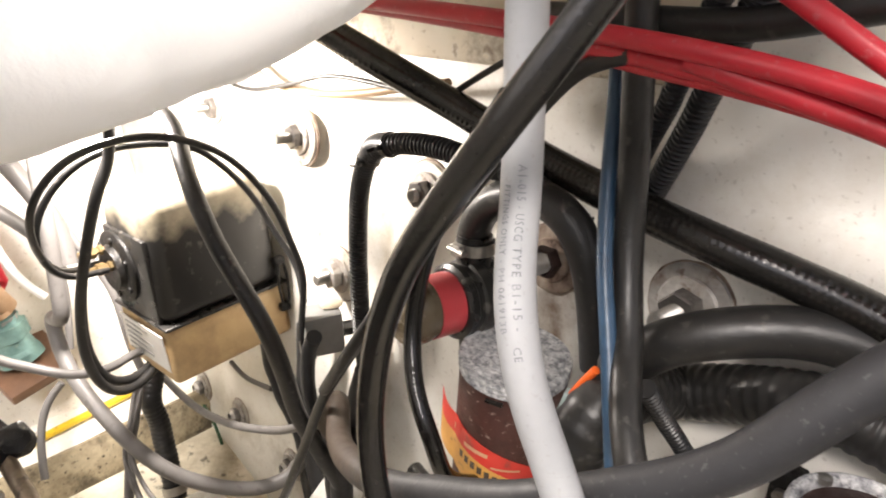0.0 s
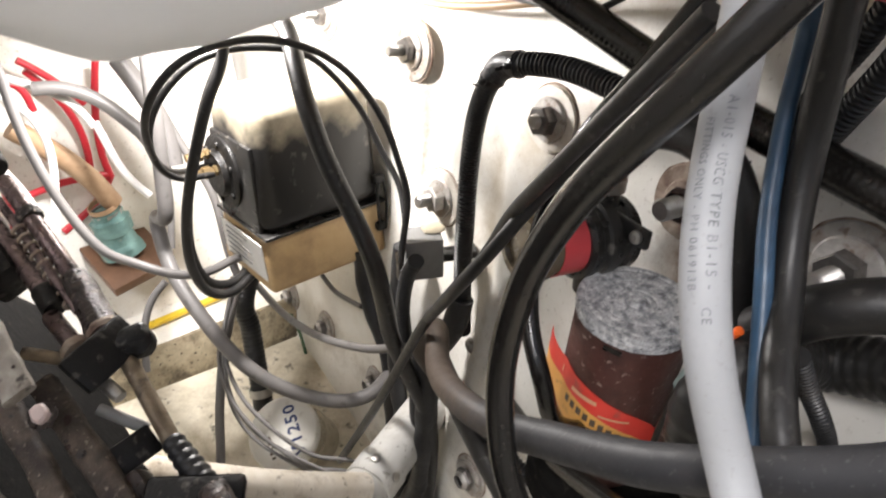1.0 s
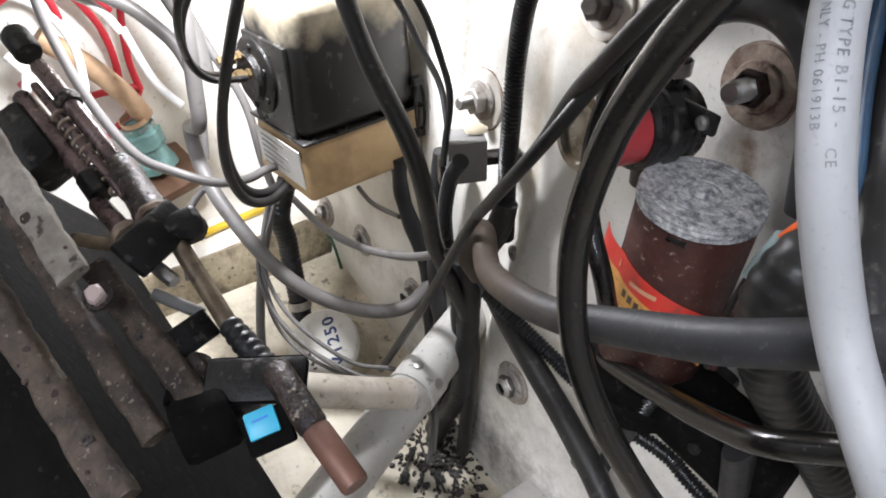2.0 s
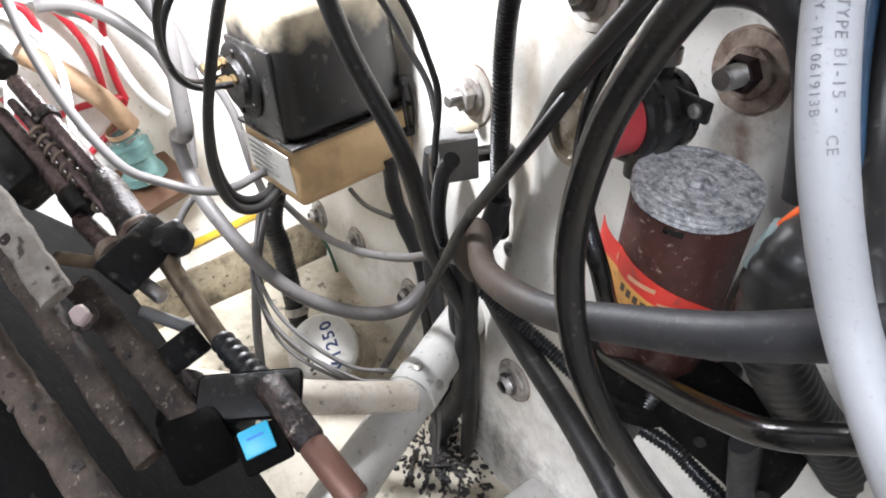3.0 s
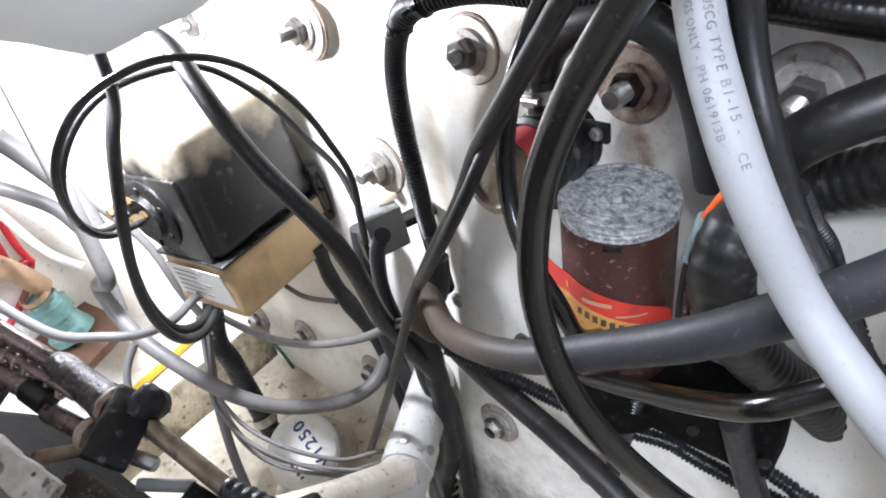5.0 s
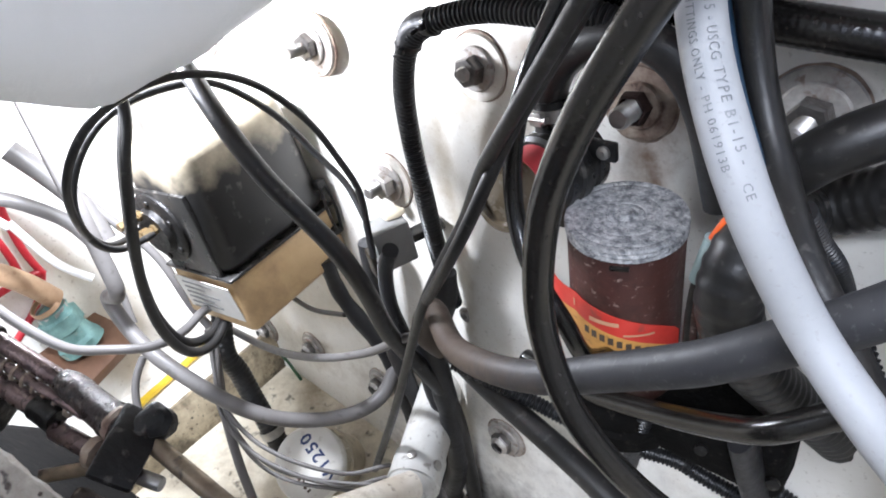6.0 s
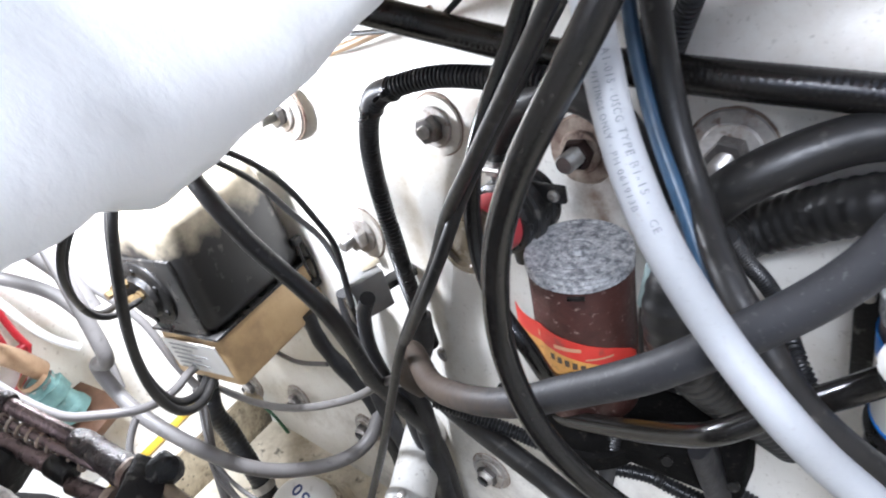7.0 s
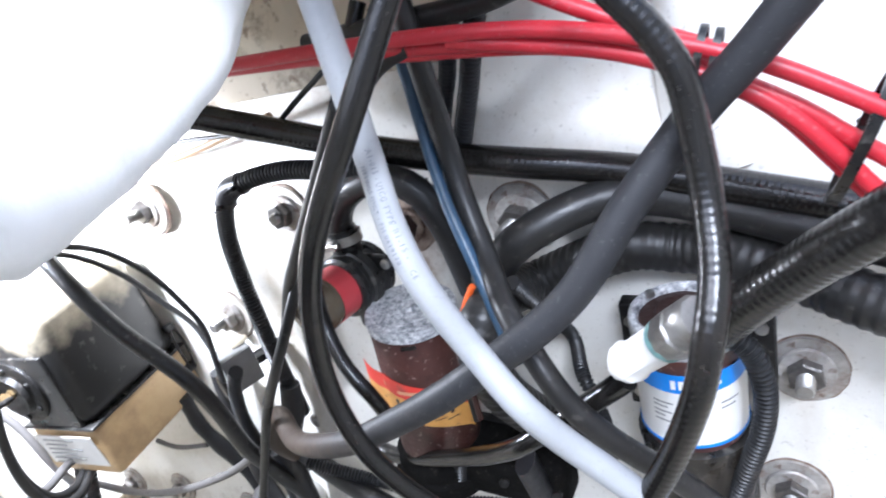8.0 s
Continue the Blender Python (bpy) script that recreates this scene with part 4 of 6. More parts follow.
# ---- bilge ----
def capped_jar():
    ax = Vector((0.35, -0.441, 0.719))
    m = frame_to(ax, (-0.918, 0.357, -0.335), (0, 0, 1))
    t = thing("capped_filter", m, "cream filter housing with a white hand-marked lid in the bilge", "filter housing")
    R = 0.060
    part("housing", lathe(bmesh.new(), [(0, -0.09), (R, -0.09), (R * 1.04, -0.02), (R * 1.10, -0.018), (R * 1.10, 0.004), (R * 1.03, 0.006), (R * 1.03, 0.030), (0, 0.030)], 40), CREAM_PLASTIC, t)
    part("lid", lathe(bmesh.new(), [(0, 0.028), (R * 1.05, 0.028), (R * 1.08, 0.032), (R * 1.08, 0.040), (R * 1.02, 0.0445), (R * 0.95, 0.0455), (0, 0.0460)], 44), WHITE_PLASTIC, t, "white lid")
    for k in range(18):
        a = k * math.pi / 9
        part("grip_rib", box(bmesh.new(), (0.004, 0.006, 0.022), Matrix.Rotation(a, 4, 'Z') @ Matrix.Translation((R * 1.05, 0, 0.017)), 0.001), CREAM_PLASTIC, t)
    me = letters("V1250", 0.031, 0.0007)
    bm = bmesh.new()
    bm.from_mesh(me)
    bm.transform(Matrix.Translation((0, 0, 0.0466)) @ Matrix.Rotation(radians(WRITE_TURN), 4, 'Z') @ Matrix.Translation((-0.048, -0.031, 0)))
    part("handwriting", bm, MARKER, t, "dark blue marker writing")
    bm = bmesh.new()
    for k, (w, dy) in enumerate(((0.004, 0.024), (0.006, 0.026), (0.003, 0.023), (0.005, 0.027), (0.004, 0.025))):
        box(bm, (w, 0.007, 0.0002), Matrix.Translation((0, 0, 0.0466)) @ Matrix.Rotation(radians(WRITE_TURN), 4, 'Z') @ Matrix.Translation((-0.036 + 0.009 * k, dy, 0)) @ Matrix.Rotation(0.5 * k, 4, 'Z'))
    part("print_line", bm, PRINT_DARK, t, "small dark scribble")
    return t


WRITE_TURN = 122.0
capped_jar()


def bilge_tube():
    """The fat white tube with its saddle clip, and the thinner pipe that meets it."""
    a, b = Vector((-0.545, 0.18, -0.21)), Vector((-0.715, 0.52, -0.20))
    ax = b - a
    m = frame_to(ax, a)
    t = thing("white_drain_tube", m, "fat white plastic drain tube with a saddle clip, spotted with dirt", "drain tube")
    R, L = 0.035, ax.length
    part("tube", lathe(bmesh.new(), [(0, -0.12), (R, -0.12), (R, L), (0, L)], 40), TUBE_GREY, t)
    clip = part("saddle_clip", lathe(bmesh.new(), [(R, 0.196), (R + 0.003, 0.197), (R + 0.003, 0.240), (R, 0.241)], 40), TUBE_GREY, t, "white saddle clip")
    for k, (side, zz) in enumerate(((0.0, 0.219), (1.05, 0.219))):
        up = (m.to_3x3().inverted() @ Vector((0.30, -0.42, 0.86))).normalized()
        ang = math.atan2(up.y, up.x) + side
        d = Vector((math.cos(ang), math.sin(ang), 0))
        part("clip_screw", lathe(bmesh.new(), [(0, 0), (0.0075, 0), (0.0068, 0.003), (0.003, 0.0045), (0, 0.004)], 16, frame_to(d, d * (R + 0.0028) + Vector((0, 0, zz)))), STEEL, clip)
    return t


bilge_tube()


SLUDGE = (-0.70, 0.43)


def floor_z(x):
    """Height of the bilge floor."""
    xs, zs = (-1.24, -1.05, -0.80, -0.62, -0.3, 0.1, 0.75), (-0.335, -0.36, -0.42, -0.47, -0.47, -0.42, -0.36)
    return float(np.interp(x, xs, zs))


def bilge_sludge():
    bm = bmesh.new()
    rnd = random.Random(4)
    for k in range(420):
        a, r = rnd.uniform(0, 6.28), 0.11 * rnd.random() ** 0.8
        x, y = SLUDGE[0] + r * math.cos(a), SLUDGE[1] + r * 0.75 * math.sin(a)
        s = rnd.uniform(0.0015, 0.0062)
        lathe(bm, [(0, -0.012), (s, -0.010), (s * rnd.uniform(0.5, 1.4), s * 0.05), (0, s * 0.12)], 7, Matrix.Translation((x, y, floor_z(x) + 0.0005)) @ Matrix.Rotation(a, 4, 'Z') @ Matrix.Diagonal((1, rnd.uniform(0.3, 1), 1, 1)), wobble=0.9, seed=k)
    for k in range(9):
        a = rnd.uniform(0, 3.14)
        x, y = SLUDGE[0] + rnd.uniform(-0.1, 0.1), SLUDGE[1] + rnd.uniform(-0.07, 0.07)
        box(bm, (rnd.uniform(0.03, 0.07), 0.004, 0.004), Matrix.Translation((x, y, floor_z(x) + 0.004)) @ Matrix.Rotation(a, 4, 'Z'), 0.001)
    return tagged(finish("bilge_sludge", bm, OIL), "black oily sludge and debris in the bilge", "sludge", kind="stuff")


bilge_sludge()


# ---- hull side ----
def seacock():
    m = frame_to((-0.05, -0.14, 1), (-1.325, 0.222, -0.090)) @ Matrix.Scale(0.78, 4)
    t = thing("seacock", m, "bronze seacock green with verdigris on a brown wooden pad", "seacock")
    part("body", lathe(bmesh.new(), [(0, 0), (0.052, 0), (0.050, 0.02), (0.040, 0.03), (0.038, 0.055), (0.044, 0.06), (0.044, 0.095), (0.036, 0.10), (0.036, 0.115), (0, 0.115)], 24, wobble=0.22), TEAL, t)
    part("pad", box(bmesh.new(), (0.20, 0.16, 0.03), Matrix.Translation((-0.02, 0, -0.015)) @ pose(0, 0, 0, 0, 24, 10), 0.004), WOOD, t, "brown wooden pad")
    inv = m.inverted()
    for k in range(2):
        part("hose_clamp", lathe(bmesh.new(), [(0.033, -0.006), (0.036, -0.006), (0.036, 0.006), (0.033, 0.006)], 24, Matrix.Translation((0, 0, 0.112 + k * 0.018)) @ pose(0, 0, 0, 6 * k, 8, 0)), TAN if k else STEEL, t)
    return t


seacock()


def yellow_strip():
    bm = bmesh.new()
    box(bm, (0.016, 0.42, 0.010), pose(-1.275, 0.26, -0.236, 0, 3, 8), 0.003)
    return tagged(finish("yellow_strip", bm, YELLOW), "yellow plastic strip, dirty, lying on the ledge", "plastic strip")


yellow_strip()


def engine_casing():
    """A near-black block added as shade under the control rods, in the engine's place."""
    m = frame_to((0.29, 0.04, -0.155), (-0.46, -0.045, 0.235), (0.2, -0.5, 1))
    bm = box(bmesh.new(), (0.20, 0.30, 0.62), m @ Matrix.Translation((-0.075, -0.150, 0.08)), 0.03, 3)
    return tagged(finish("engine_casing", bm, DEEP_BLACK), "near-black block added as shade under the control rods, in the engine's place", "engine", kind="structure")


engine_casing()


# ---- linkage ----
def rod_between(bm, a, b, r, prof=None, segs=18):
    a, b = Vector(a), Vector(b)
    L = (b - a).length
    p = prof or [(0, 0), (r * 0.9, 0), (r, 0.002), (r, L - 0.002), (r * 0.9, L), (0, L)]
    return lathe(bm, p, segs, frame_to(b - a, a), wobble=0.05)


def plate_between(bm, top, bottom, side_a, side_b, thick, bevel=0.002):
    """A flat plate that runs from top to bottom, as wide as from side_a to side_b."""
    o = (Vector(top) + Vector(bottom)) / 2
    x = Vector(bottom) - Vector(top)
    y = Vector(side_b) - Vector(side_a)
    size = (x.length, y.length, thick)
    x = x.normalized()
    y = (y - x * y.dot(x)).normalized()
    z = x.cross(y)
    return box(bm, size, Matrix.Translation(o) @ Matrix((x, y, z)).transposed().to_4x4(), bevel)


def control_linkage():
    """Greasy control rods with a clevis plate, boots and adjusting sleeves."""
    t = thing("control_linkage", pose(-0.45, 0.08, 0.30), "greasy rusty control rods with black brackets and rubber boots", "control linkage")
    inv = t.matrix_world.inverted()

    def add(name, bm, material, label=""):
        bm.transform(inv)
        return part(name, bm, material, t, label)

    A0, A1, A2, A3 = (Vector(p) for p in ((-0.613, 0.055, 0.355), (-0.507, 0.076, 0.308), (-0.452, 0.080, 0.292), (-0.441, 0.082, 0.288)))
    add("rod", rod_between(bmesh.new(), A0, A1, 0.0066), WORN_ROD)
    add("rod_clamp", rod_between(bmesh.new(), A0.lerp(A1, 0.34), A0.lerp(A1, 0.42), 0.0095), GREASY)
    add("rod_cap", rod_between(bmesh.new(), A0 + (A0 - A1) * 0.34, A0 + (A0 - A1) * 0.12, 0.0105), BLACK_STEEL, "black cap of the rod")
    add("pivot_block", box(bmesh.new(), (0.030, 0.034, 0.062), frame_to(A1 - A0, (-0.567, 0.030, 0.313), (0.2, -0.5, 1)), 0.006), BLACK_STEEL, "black pivot block")
    add("spring_rod", rod_between(bmesh.new(), A0 + Vector((0.012, -0.008, -0.010)), A1 + Vector((0.030, -0.006, -0.010)), 0.0035), WORN_ROD)
    for k in range(9):
        p_ = A0.lerp(A1, 0.30 + 0.085 * k) + Vector((0.016, -0.008, -0.010))
        add("spring_coil", lathe(bmesh.new(), [(0.004, -0.0012), (0.0062, -0.0012), (0.0062, 0.0012), (0.004, 0.0012)], 14, frame_to(A1 - A0 + Vector((0, 0.02, 0)), p_)), RUSTY)
    n = (A2 - A1).length
    add("boot", lathe(bmesh.new(), [(0, -0.004), (0.0085, -0.004), (0.0105, 0.002), (0.0112, n * 0.3), (0.0105, n * 0.34), (0.0116, n * 0.8), (0.0125, n * 0.86), (0.0112, n), (0, n)], 22, frame_to(A2 - A1, A1), wobble=0.07), GREASY, "dark purplish greasy boot")
    add("collar", lathe(bmesh.new(), [(0, 0), (0.0118, 0), (0.0125, 0.003), (0.0112, 0.006), (0, 0.006)], 20, frame_to(A2 - A1, A2 + (A1 - A2) * 0.06), wobble=0.12), RUSTY)
    add("knuckle", lathe(bmesh.new(), [(0, -0.006), (0.008, -0.006), (0.010, 0.0), (0.0085, 0.010), (0.0105, 0.013), (0.008, 0.018), (0, 0.018)], 15, frame_to(A3 - A2, A2), wobble=0.25), GREASY)
    brk = plate_between(bmesh.new(), (-0.444, 0.096, 0.293), (-0.416, 0.052, 0.288), (-0.436, 0.071, 0.297), (-0.418, 0.078, 0.277), 0.007, 0.0025)
    box(brk, (0.026, 0.016, 0.020), frame_to((0.30, -0.25, 0.85), (-0.437, 0.093, 0.288)) @ Matrix.Rotation(0.5, 4, 'Z'), 0.005, 3)
    lathe(brk, [(0, -0.008), (0.009, -0.008), (0.011, -0.004), (0.010, 0.005), (0.006, 0.008), (0, 0.008)], 14, frame_to((0.5, -0.2, 0.8), (-0.433, 0.096, 0.288)), wobble=0.2)
    add("clevis_plate", brk, BLACK_STEEL, "black greasy clevis plate")
    add("plate_pin", rod_between(bmesh.new(), (-0.428, 0.066, 0.276), (-0.408, 0.074, 0.268), 0.0048), STEEL)
    add("lower_tube", rod_between(bmesh.new(), (-0.60, 0.036, 0.339), (-0.504, 0.056, 0.299), 0.0072), WORN_ROD)
    add("tube_cap", rod_between(bmesh.new(), (-0.514, 0.054, 0.304), (-0.495, 0.057, 0.296), 0.0088), BLACK_STEEL, "black cap of the lower tube")
    add("lower_rod", rod_between(bmesh.new(), (-0.495, 0.053, 0.292), (-0.455, 0.061, 0.284), 0.0066), WORN_ROD)
    add("end_ring", lathe(bmesh.new(), [(0.005, -0.003), (0.0105, -0.003), (0.0112, 0.0), (0.0105, 0.004), (0.005, 0.004)], 18, frame_to((0.04, 0.008, -0.008), (-0.455, 0.061, 0.284)), wobble=0.1), RUSTY)
    add("cross_bar", rod_between(bmesh.new(), (-0.470, 0.030, 0.286), (-0.448, 0.062, 0.276), 0.0045), ROD)
    add("brown_rod", rod_between(bmesh.new(), (-0.432, 0.086, 0.281), (-0.366, 0.092, 0.248), 0.0060), ROD, "brown stained rod")
    b0, b1 = Vector((-0.370, 0.092, 0.250)), Vector((-0.325, 0.100, 0.236))
    L = (b1 - b0).length
    prof = [(0, 0)]
    for k in range(7):
        prof += [(0.0066 + 0.0003 * k, L * k / 7), (0.0077 + 0.0003 * k, L * (k + 0.3) / 7), (0.0077 + 0.0003 * k, L * (k + 0.6) / 7), (0.0068 + 0.0003 * k, L * (k + 0.9) / 7)]
    prof += [(0, L)]
    add("rubber_boot", lathe(bmesh.new(), prof, 20, frame_to(b1 - b0, b0), wobble=0.05), TAPE, "ribbed black rubber boot")
    pl = box(bmesh.new(), (0.060, 0.028, 0.006), frame_to((0.3, -0.25, 0.85), (-0.318, 0.088, 0.247)) @ Matrix.Rotation(radians(5), 4, 'Z'), 0.004)
    box(pl, (0.05, 0.02, 0.03), frame_to((0.3, -0.25, 0.85), (-0.340, 0.066, 0.225)), 0.004)
    add("end_bracket", pl, BLACK_STEEL, "dark end bracket")
    add("end_tube", rod_between(bmesh.new(), (-0.312, 0.098, 0.256), (-0.272, 0.102, 0.240), 0.0088), GREASY)
    add("copper_end", rod_between(bmesh.new(), (-0.272, 0.102, 0.240), (-0.235, 0.106, 0.228), 0.0080), COPPER, "rusty copper-coloured end")
    add("guide_block", box(bmesh.new(), (0.030, 0.022, 0.030), frame_to((0.29, 0.04, -0.155), (-0.352, 0.060, 0.232), (0.2, -0.5, 1)), 0.005), GREASY)
    add("dark_roller", lathe(bmesh.new(), [(0, -0.016), (0.017, -0.016), (0.019, -0.012), (0.019, 0.012), (0.017, 0.016), (0, 0.016)], 22, frame_to((0.1, 1, 0.1), (-0.322, 0.056, 0.228)), wobble=0.06), DEEP_BLACK)
    add("black_tab", plate_between(bmesh.new(), (-0.383, 0.085, 0.248), (-0.373, 0.058, 0.248), (-0.384, 0.070, 0.255), (-0.371, 0.075, 0.241), 0.004), BLACK_STEEL, "black tab with a hole")
    add("tab_pin", rod_between(bmesh.new(), (-0.412, 0.060, 0.263), (-0.390, 0.082, 0.250), 0.0040), GREY_PLASTIC)
    return t


control_linkage()


def rusty_beam(a, b, w, h, label, seed, material=None):
    a, b = Vector(a), Vector(b)
    L = (b - a).length
    m = frame_to(b - a, a, (0.2, -0.5, 1))
    bm = bmesh.new()
    n, ring = 90, 20
    rows = []
    for i in range(n + 1):
        z = L * i / n
        row = []
        for k in range(ring):
            an = 2 * math.pi * k / ring
            c, s_ = math.cos(an), math.sin(an)
            x = w / 2 * math.copysign(abs(c) ** 0.5, c)
            y = h / 2 * math.copysign(abs(s_) ** 0.5, s_)
            p = Vector((x, y, z))
            q = 1 + 0.16 * noise.noise(Vector((x * 60, y * 60, z * 45 + seed))) + 0.10 * noise.noise(Vector((x * 190, y * 190, z * 170 + seed)))
            row.append(bm.verts.new(m @ Vector((x * q, y * q, z))))
        rows.append(row)
    for r0, r1 in zip(rows, rows[1:]):
        for k in range(ring):
            bm.faces.new((r0[k], r0[(k + 1) % ring], r1[(k + 1) % ring], r1[k]))
    bm.faces.new(rows[0][::-1])
    bm.faces.new(rows[-1])
    ob = tagged(finish("rusty_bar", bm, material or GREASY), label, "steel bar", "rusty bars by the linkage")
    rnd = random.Random(seed)
    for k in range(9):
        z = L * rnd.uniform(0.1, 0.9)
        c = bmesh.new()
        x = rnd.uniform(-0.4, 0.4) * w
        rr = rnd.uniform(0.0012, 0.0034)
        lathe(c, [(0, -0.004), (rr, -0.003), (rr * rnd.uniform(0.7, 1.2), 0.001), (0, rnd.uniform(0.001, 0.002))], 9, m @ Matrix.Translation((x, h / 2 - 0.001, z)) @ Matrix.Rotation(-math.pi / 2, 4, 'X'), wobble=0.4, seed=k)
        part("rust_scab", c, RUST_DARK if k % 2 else GREASY, ob)
    return ob


rusty_beam((-0.555, 0.002, 0.358), (-0.408, 0.023, 0.296), 0.020, 0.008, "flat steel bar with flaking pale grey paint", 1, BAR_PAINT)
rusty_beam((-0.438, 0.036, 0.278), (-0.315, 0.060, 0.232), 0.017, 0.014, "rusty steel bar caked with dirt", 7, CRUST)
rusty_beam((-0.520, -0.002, 0.330), (-0.320, 0.030, 0.236), 0.015, 0.012, "brown rusty steel bar by the engine", 12, CRUST)
rusty_beam((-0.480, -0.030, 0.322), (-0.290, 0.004, 0.235), 0.018, 0.014, "dark rusty steel bar by the engine", 19, CRUST)


def sealed_bolt():
    t = thing("bar_bolt", frame_to((0.45, -0.25, 0.85), (-0.398, 0.030, 0.284)) @ Matrix.Scale(0.72, 4), "bolt head daubed with pale sealant on a rusty bar", "bolt")
    part("washer", lathe(bmesh.new(), [(0, -0.002), (0.012, -0.002), (0.012, 0.001), (0, 0.001)], 20, wobble=0.1), GREASY, t)
    part("head", lathe(bmesh.new(), [(0, 0.001), (0.008, 0.001), (0.008, 0.006), (0.006, 0.008), (0, 0.008)], 9, wobble=0.3), PINK, t, "sealant-covered hex head")


sealed_bolt()


def cyan_tag():
    m = frame_to((0.5, -0.3, 0.8), (-0.287, 0.079, 0.246)) @ Matrix.Rotation(radians(20), 4, 'Z')
    t = thing("cyan_tag", m, "bright cyan plastic tag on a black clip", "tag")
    part("plate", box(bmesh.new(), (0.017, 0.015, 0.003), Matrix(), 0.001), CYAN, t)
    part("clip", box(bmesh.new(), (0.026, 0.022, 0.008), Matrix.Translation((0.001, -0.004, -0.006)), 0.002), DEEP_BLACK, t, "black clip")
    part("emboss", box(bmesh.new(), (0.009, 0.0012, 0.0006), Matrix.Translation((0, 0.002, 0.0018))), LABEL_BLUE, t)


cyan_tag()


# ---- wiring odds and ends ----
def cable_tie(at, axis, r, label="black cable tie round a cable bundle", tall=1.0, w=0.002):
    m = frame_to(axis, at)
    grow = Matrix.Diagonal((1, tall, 1, 1))
    t = thing("cable_tie", m, label, "cable tie", "cable ties")
    part("strap", lathe(bmesh.new(), [(r, -w), (r + 0.0014, -w), (r + 0.0014, w), (r, w)], 24, grow), BLACK_PLASTIC, t)
    part("lock", box(bmesh.new(), (0.007, 0.006, 0.006), Matrix.Translation((r + 0.003, 0, 0)), 0.001), BLACK_PLASTIC, t)
    part("tail", box(bmesh.new(), (0.016, 0.0035, 0.0012), Matrix.Translation((r + 0.012, 0, 0.001)) @ pose(0, 0, 0, 0, 20, 0)), BLACK_PLASTIC, t)
    return t


def on_hose(me, pts, r, start, turn, lift=0.0004):
    """Wraps flat words round a hose: x runs along it from start metres, y round it; turn is the angle of the line."""
    P = relax(spline(pts, 0.006), 12)
    F = frames_along(P)
    lens = [0.0]
    for a, b in zip(P, P[1:]):
        lens.append(lens[-1] + (b - a).length)
    bm = bmesh.new()
    bm.from_mesh(me)
    for v in bm.verts:
        s = start + v.co.x
        i = max(0, min(len(P) - 2, int(np.searchsorted(lens, s)) - 1))
        f = (s - lens[i]) / max(1e-9, lens[i + 1] - lens[i])
        p = P[i].lerp(P[i + 1], f)
        u, w = F[i][1].lerp(F[i + 1][1], f), F[i][2].lerp(F[i + 1][2], f)
        a = radians(turn) - v.co.y / r
        v.co = p + (u * math.cos(a) + w * math.sin(a)) * (r * 1.012 + lift)
    return bm


# ---- hoses and cables ----
FUEL = [(-0.169, 0.321, 0.649), (-0.165, 0.309, 0.475), (-0.148, 0.284, 0.436), (-0.129, 0.270, 0.393), (-0.106, 0.273, 0.334), (-0.076, 0.255, 0.311), (-0.056, 0.268, 0.265), (-0.024, 0.278, 0.219), (0.061, 0.294, 0.097)]
hose("fuel_hose", FUEL, 0.0105, WHITE_HOSE_M, "pale grey fuel hose printed with black type marks", "hose", segs=24)
hose("black_hose", [(-0.009, 0.357, 0.724), (-0.108, 0.287, 0.565), (-0.144, 0.262, 0.508), (-0.189, 0.254, 0.449), (-0.209, 0.256, 0.418), (-0.227, 0.257, 0.383), (-0.242, 0.255, 0.315), (-0.229, 0.248, 0.258), (-0.215, 0.251, 0.223), (-0.199, 0.263, 0.180), (-0.171, 0.285, 0.122), (-0.143, 0.310, 0.079), (-0.054, 0.387, -0.083)], 0.0086, GLOSSY, "long shiny black rubber hose looping in front", "hose", segs=20)
hose("black_hose", [(-0.270, 0.510, 0.559), (-0.327, 0.452, 0.433), (-0.345, 0.433, 0.399), (-0.361, 0.418, 0.359), (-0.375, 0.412, 0.310), (-0.374, 0.400, 0.262), (-0.348, 0.379, 0.224), (-0.320, 0.372, 0.189), (-0.317, 0.388, 0.138), (-0.331, 0.485, 0.068)], 0.0082, GLOSSY, "thin shiny black hose behind the loop", "hose")
hose("heater_hose", [(-0.585, 0.443, -0.002), (-0.583, 0.421, 0.042), (-0.562, 0.419, 0.082), (-0.531, 0.411, 0.106), (-0.466, 0.366, 0.114), (-0.368, 0.322, 0.163), (-0.300, 0.309, 0.193), (-0.247, 0.308, 0.222), (-0.200, 0.303, 0.251), (-0.150, 0.300, 0.284), (-0.060, 0.330, 0.340), (-0.015, 0.357, 0.395), (0.017, 0.378, 0.430), (0.041, 0.385, 0.456), (0.074, 0.385, 0.486), (0.098, 0.385, 0.511), (0.131, 0.385, 0.544)], 0.0132, GREY_RUBBER, "thick grey rubber hose, brown with grime at its bend", "hose", segs=24, uneven=0.03)
hose("reinforced_hose", [(-0.734, 0.420, 0.593), (-0.513, 0.478, 0.492), (-0.436, 0.520, 0.444), (-0.304, 0.532, 0.398), (-0.171, 0.523, 0.376), (-0.065, 0.536, 0.351), (0.032, 0.528, 0.328), (0.158, 0.507, 0.302)], 0.0158, GLOSSY, "thick shiny black wire-reinforced hose along the transom", "hose", rib=(0.006, 0.0002), segs=22)
